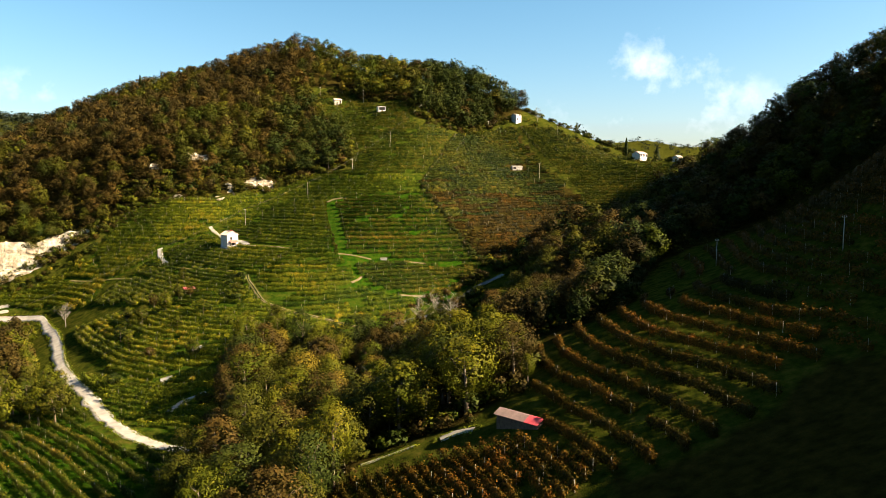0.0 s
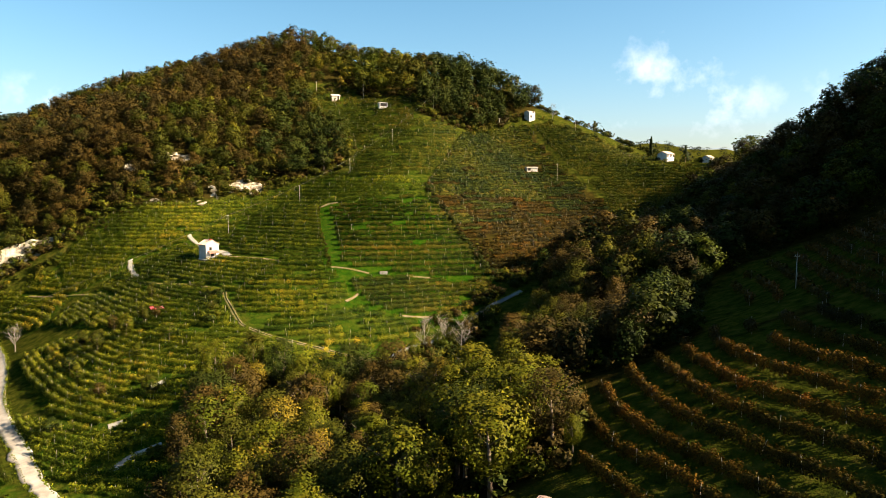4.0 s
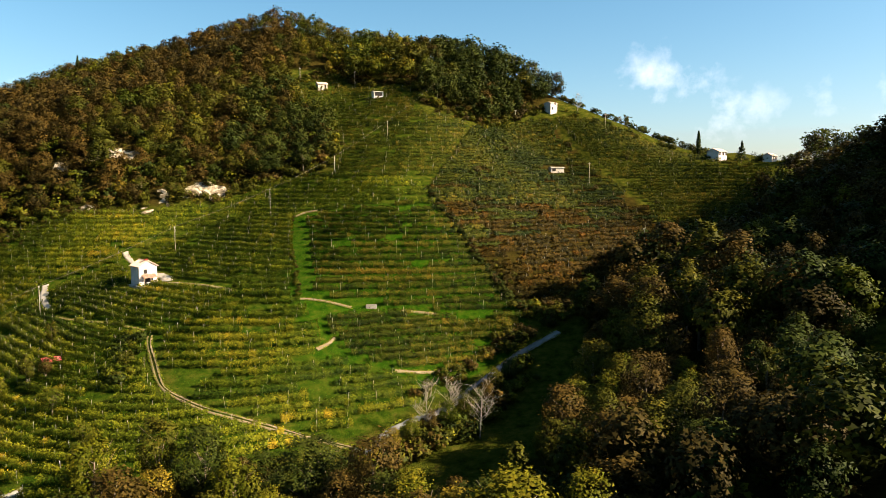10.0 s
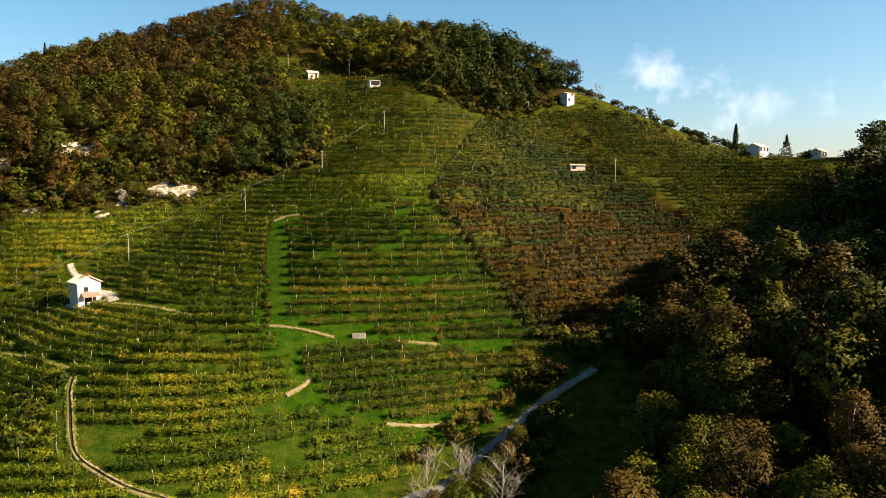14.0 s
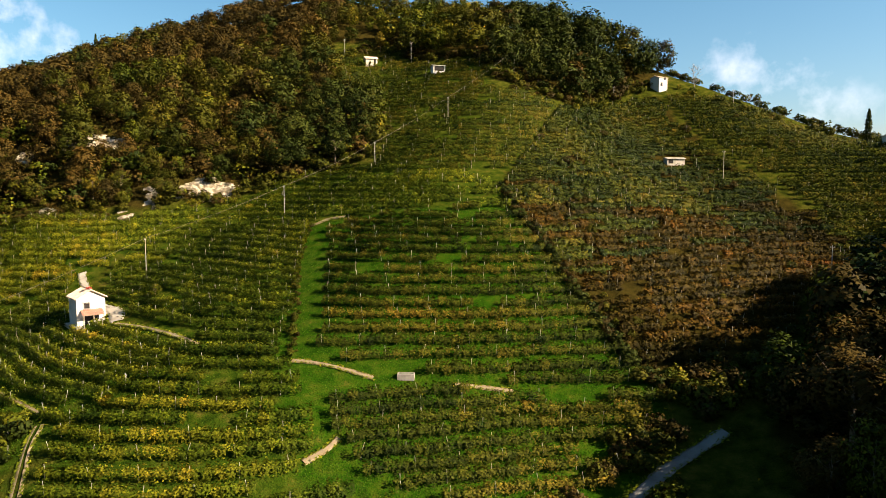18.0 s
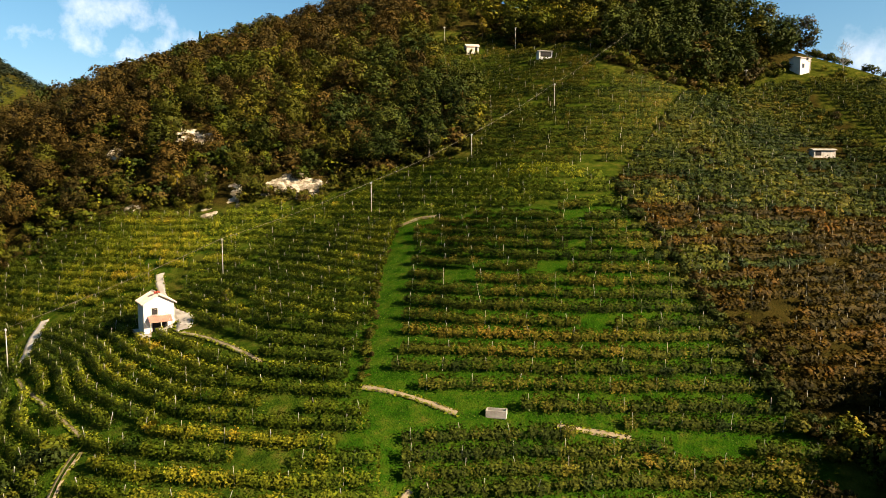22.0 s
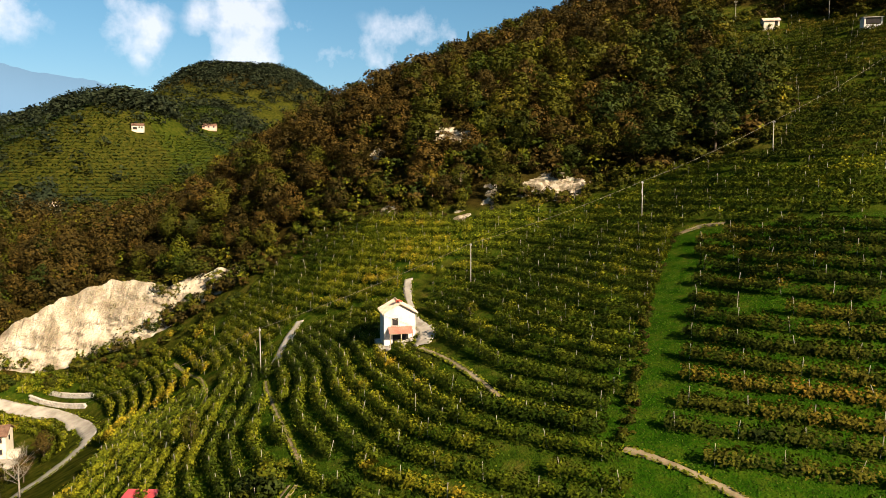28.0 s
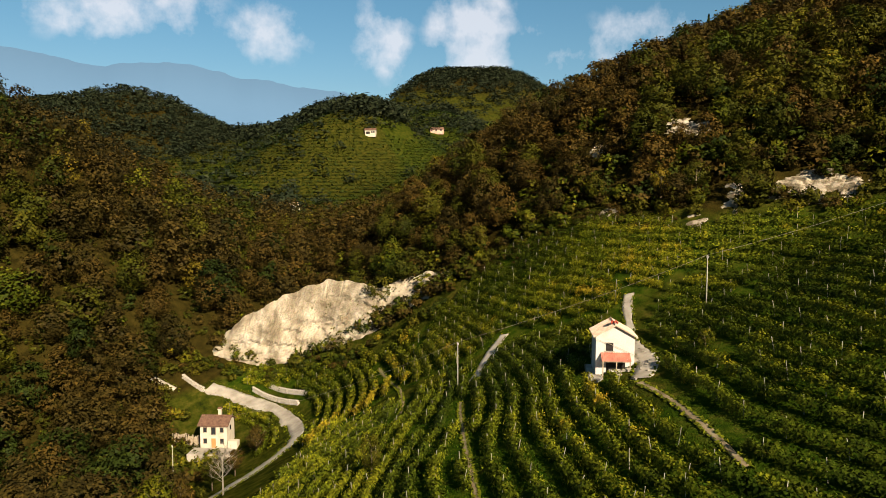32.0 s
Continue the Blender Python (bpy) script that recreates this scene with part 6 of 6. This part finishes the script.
# ---- dry-stone terrace walls above the lane ----
def terrace_wall(a, b, tall, seed):
    rr = np.random.default_rng(seed)
    root = thing("terrace_wall", "low pale dry-stone terrace wall beside the lane", "wall", Matrix.Translation((a[0], a[1], 0)), "terrace walls")
    d = math.hypot(b[0] - a[0], b[1] - a[1])
    turn_ = math.degrees(math.atan2(b[1] - a[1], b[0] - a[0]))
    datas = []
    for k in range(5):
        bm = bmesh.new()
        box(bm, -rr.uniform(0.3, 0.5), rr.uniform(0.3, 0.5), -0.3, 0.3, -0.2, 0.2, 0.05)
        m = bpy.data.meshes.new("stone")
        bm.to_mesh(m)
        bm.free()
        m.materials.append(STONE)
        datas.append(m)
    for course in range(int(tall / 0.36)):
        s = 0.2 + 0.4 * (course % 2)
        while s < d:
            x, y = (b[0] - a[0]) * s / d, (b[1] - a[1]) * s / d
            z = float(ground_at(a[0] + x, a[1] + y)) + 0.1 + course * 0.36
            o = new("stone", datas[int(rr.integers(5))])
            o.parent = root
            o.matrix_local = pose(x + rr.normal(0, 0.04), y + rr.normal(0, 0.04), z, rr.normal(0, 3), rr.normal(0, 3), turn_ + rr.normal(0, 4))
            s += rr.uniform(0.75, 0.95)


terrace_wall((-181, 257.5), (-163, 260.8), 1.2, 1)
terrace_wall((-178, 260.5), (-164, 263.2), 1.1, 2)
terrace_wall((-196, 245.5), (-189, 248.5), 1.1, 3)

shrub_line([(-97, 321), (-90, 326), (-84, 329), (-76, 329)], 40, 1.2, 0.8, 1.8, ["tree_green", "tree_olive", "tree_rust"], "shrubs growing among the white rocks", 21)
shrub_line([(-123, 324), (-117, 330), (-110, 332), (-104, 330)], 36, 1.4, 0.8, 1.8, ["tree_rust", "tree_olive"], "russet shrubs round the pale outcrop", 22)
shrub_line([(-198, 252.5), (-178, 265.5), (-160, 273), (-148, 278), (-138, 284)], 40, 1.6, 0.8, 2.2, ["tree_green", "tree_olive", "tree_rust"], "shrubs rooted on ledges of the cliff", 23)
shrub_line([(-178, 241), (-171, 237), (-160, 235), (-152, 236)], 46, 2.2, 1.4, 3.6, ["tree_green", "tree_olive", "tree_rust"], "garden shrubs round the cottage", 24)
for line_, count_, seed_ in (([(-134, 303), (-118, 311), (-102, 313)], 60, 51), ([(-104, 316), (-98, 322), (-93, 329), (-80, 333), (-66, 335), (-52, 336)], 90, 52), ([(-132, 322), (-122, 331), (-108, 335), (-98, 331)], 60, 53), ([(-48, 338), (-50, 352), (-56, 370), (-68, 388)], 50, 54), ([(-14, 383), (0, 388), (14, 388), (28, 406)], 40, 55)):
    shrub_line(line_, count_, 2.6, 2.2, 4.8, ["tree_green", "tree_olive", "tree_rust", "tree_dark"], "dense tall shrubs closing the edge of the wood", seed_)
shrub_line([(-64, 407), (-58, 404), (-52, 408)], 14, 1.0, 1.0, 2.2, ["tree_green", "tree_olive"], "shrubs round the hilltop hut", 25)


# ---- undergrowth on the floor of the woods ----
for key, spacing_ in (("hill_wood", 3.8), ("west_wood", 4.2), ("east_wood", 4.2), ("valley_wood", 3.6)):
    rr = np.random.default_rng(len(key))
    x, y = scatter(WOODS[key][0], spacing_, rr)
    ok = (y < 380) & (x > -255) & (x < 125)
    c, t, s_ = crowd([(a, b, rr.uniform(1.8, 4.6), rr.uniform(0.9, 1.4)) for a, b in zip(x[ok], y[ok])], ["tree_green", "tree_olive", "tree_rust", "tree_dark", "tree_olive"] if key != "hill_wood" else ["tree_rust", "tree_olive", "tree_rust", "tree_green"], FAR_BLOBS, rr)
    tagged(new("undergrowth", leaf_mesh("undergrowth", c, t, [LEAF[k] for k in KIND_ORDER], s_)), "tangled low undergrowth between the woodland trees", "shrubs", kind="stuff")

# ---- tufts of grass along the edges of the paths ----
rr = np.random.default_rng(41)
cs = []
for key, (pts, width, mat) in WAYS.items():
    p = smooth_line(pts, 0.25)
    p = p[rr.integers(0, len(p), len(p) * 7)]
    q = p + rr.normal(0, 1, p.shape) * width * 0.12
    w = rr.uniform(0, 6.28, len(q))
    q = q + np.stack([np.cos(w), np.sin(w)], 1) * (width * 0.52)
    ok = line_distance(q[:, 0], q[:, 1], pts) > width * 0.36
    q = q[ok]
    cs.append(leaves(np.c_[q, ground_at(q[:, 0], q[:, 1]) + 0.16], np.tile((0, -0.2, 0.7), (len(q), 1)), 0.34, rr))
c = np.concatenate(cs)
tagged(new("grass_tufts", leaf_mesh("grass_tufts", c, rr.uniform(0.05, 0.5, len(c)), [LEAF["vine_green"]])), "tufts of grass along the path edges", "grass", kind="stuff")

shrub_line([(36, 438), (46, 434), (60, 425), (73, 417), (87, 411), (99, 402), (108, 386)], 80, 1.6, 1.4, 3.8, ["tree_green", "tree_olive", "tree_dark", "tree_rust"], "bushes and small trees along the skyline of the saddle", 61)
shrub_line([(48, 411), (64, 399), (76, 391), (90, 383), (100, 377), (122, 362)], 46, 1.6, 1.4, 3.6, ["tree_green", "tree_olive", "tree_dark"], "bushes along the ridge line of the saddle", 26)

# ---- blades of grass between the rows ----
rr = np.random.default_rng(43)
cs = []
for poly, count in (([(-49, 296), (-6, 298), (14, 250), (13, 244), (8, 233), (-4, 224), (-22, 226), (-30, 226), (-41, 247)], 26000), (PLOTS["path_slope"][0], 9000), (PLOTS["spur"][0], 16000), (PLOTS["low_slope"][0], 9000), (PLOTS["cliff_foot"][0], 3000)):
    px, py = np.array(poly).T
    x, y = rr.uniform(px.min(), px.max(), count * 3), rr.uniform(py.min(), py.max(), count * 3)
    ok = inside(x, y, poly) & (wave(x, y, 0.5) + rr.normal(0, 0.5, len(x)) > -0.3)
    for pts, w in way_lines:
        ok &= line_distance(x, y, pts) > w * 0.5
    x, y = x[ok], y[ok]
    cs.append(leaves(np.c_[x, y, ground_at(x, y) + 0.05], np.tile((0.1, -0.3, 0.7), (len(x), 1)), 0.15, rr))
c = np.concatenate(cs)
GRASS = foliage("grass_blades", [(0.0, (0.010, 0.026, 0.0016)), (0.5, (0.021, 0.046, 0.0024)), (0.85, (0.038, 0.052, 0.005)), (1.0, (0.070, 0.055, 0.012))], 0.1, 0.4, 1.7)
tagged(new("grass", leaf_mesh("grass", c, 0.12 + 0.35 * rr.uniform(0, 1, len(c)), [GRASS])), "uneven green grass between the vine rows", "grass", kind="stuff")
shrub_line([(-6, 207), (-1, 212), (3, 219), (6, 224)], 56, 0.9, 1.4, 3.2, ["tree_dark", "tree_olive", "tree_green"], "dense bushes along the lower side of the valley road", 27)
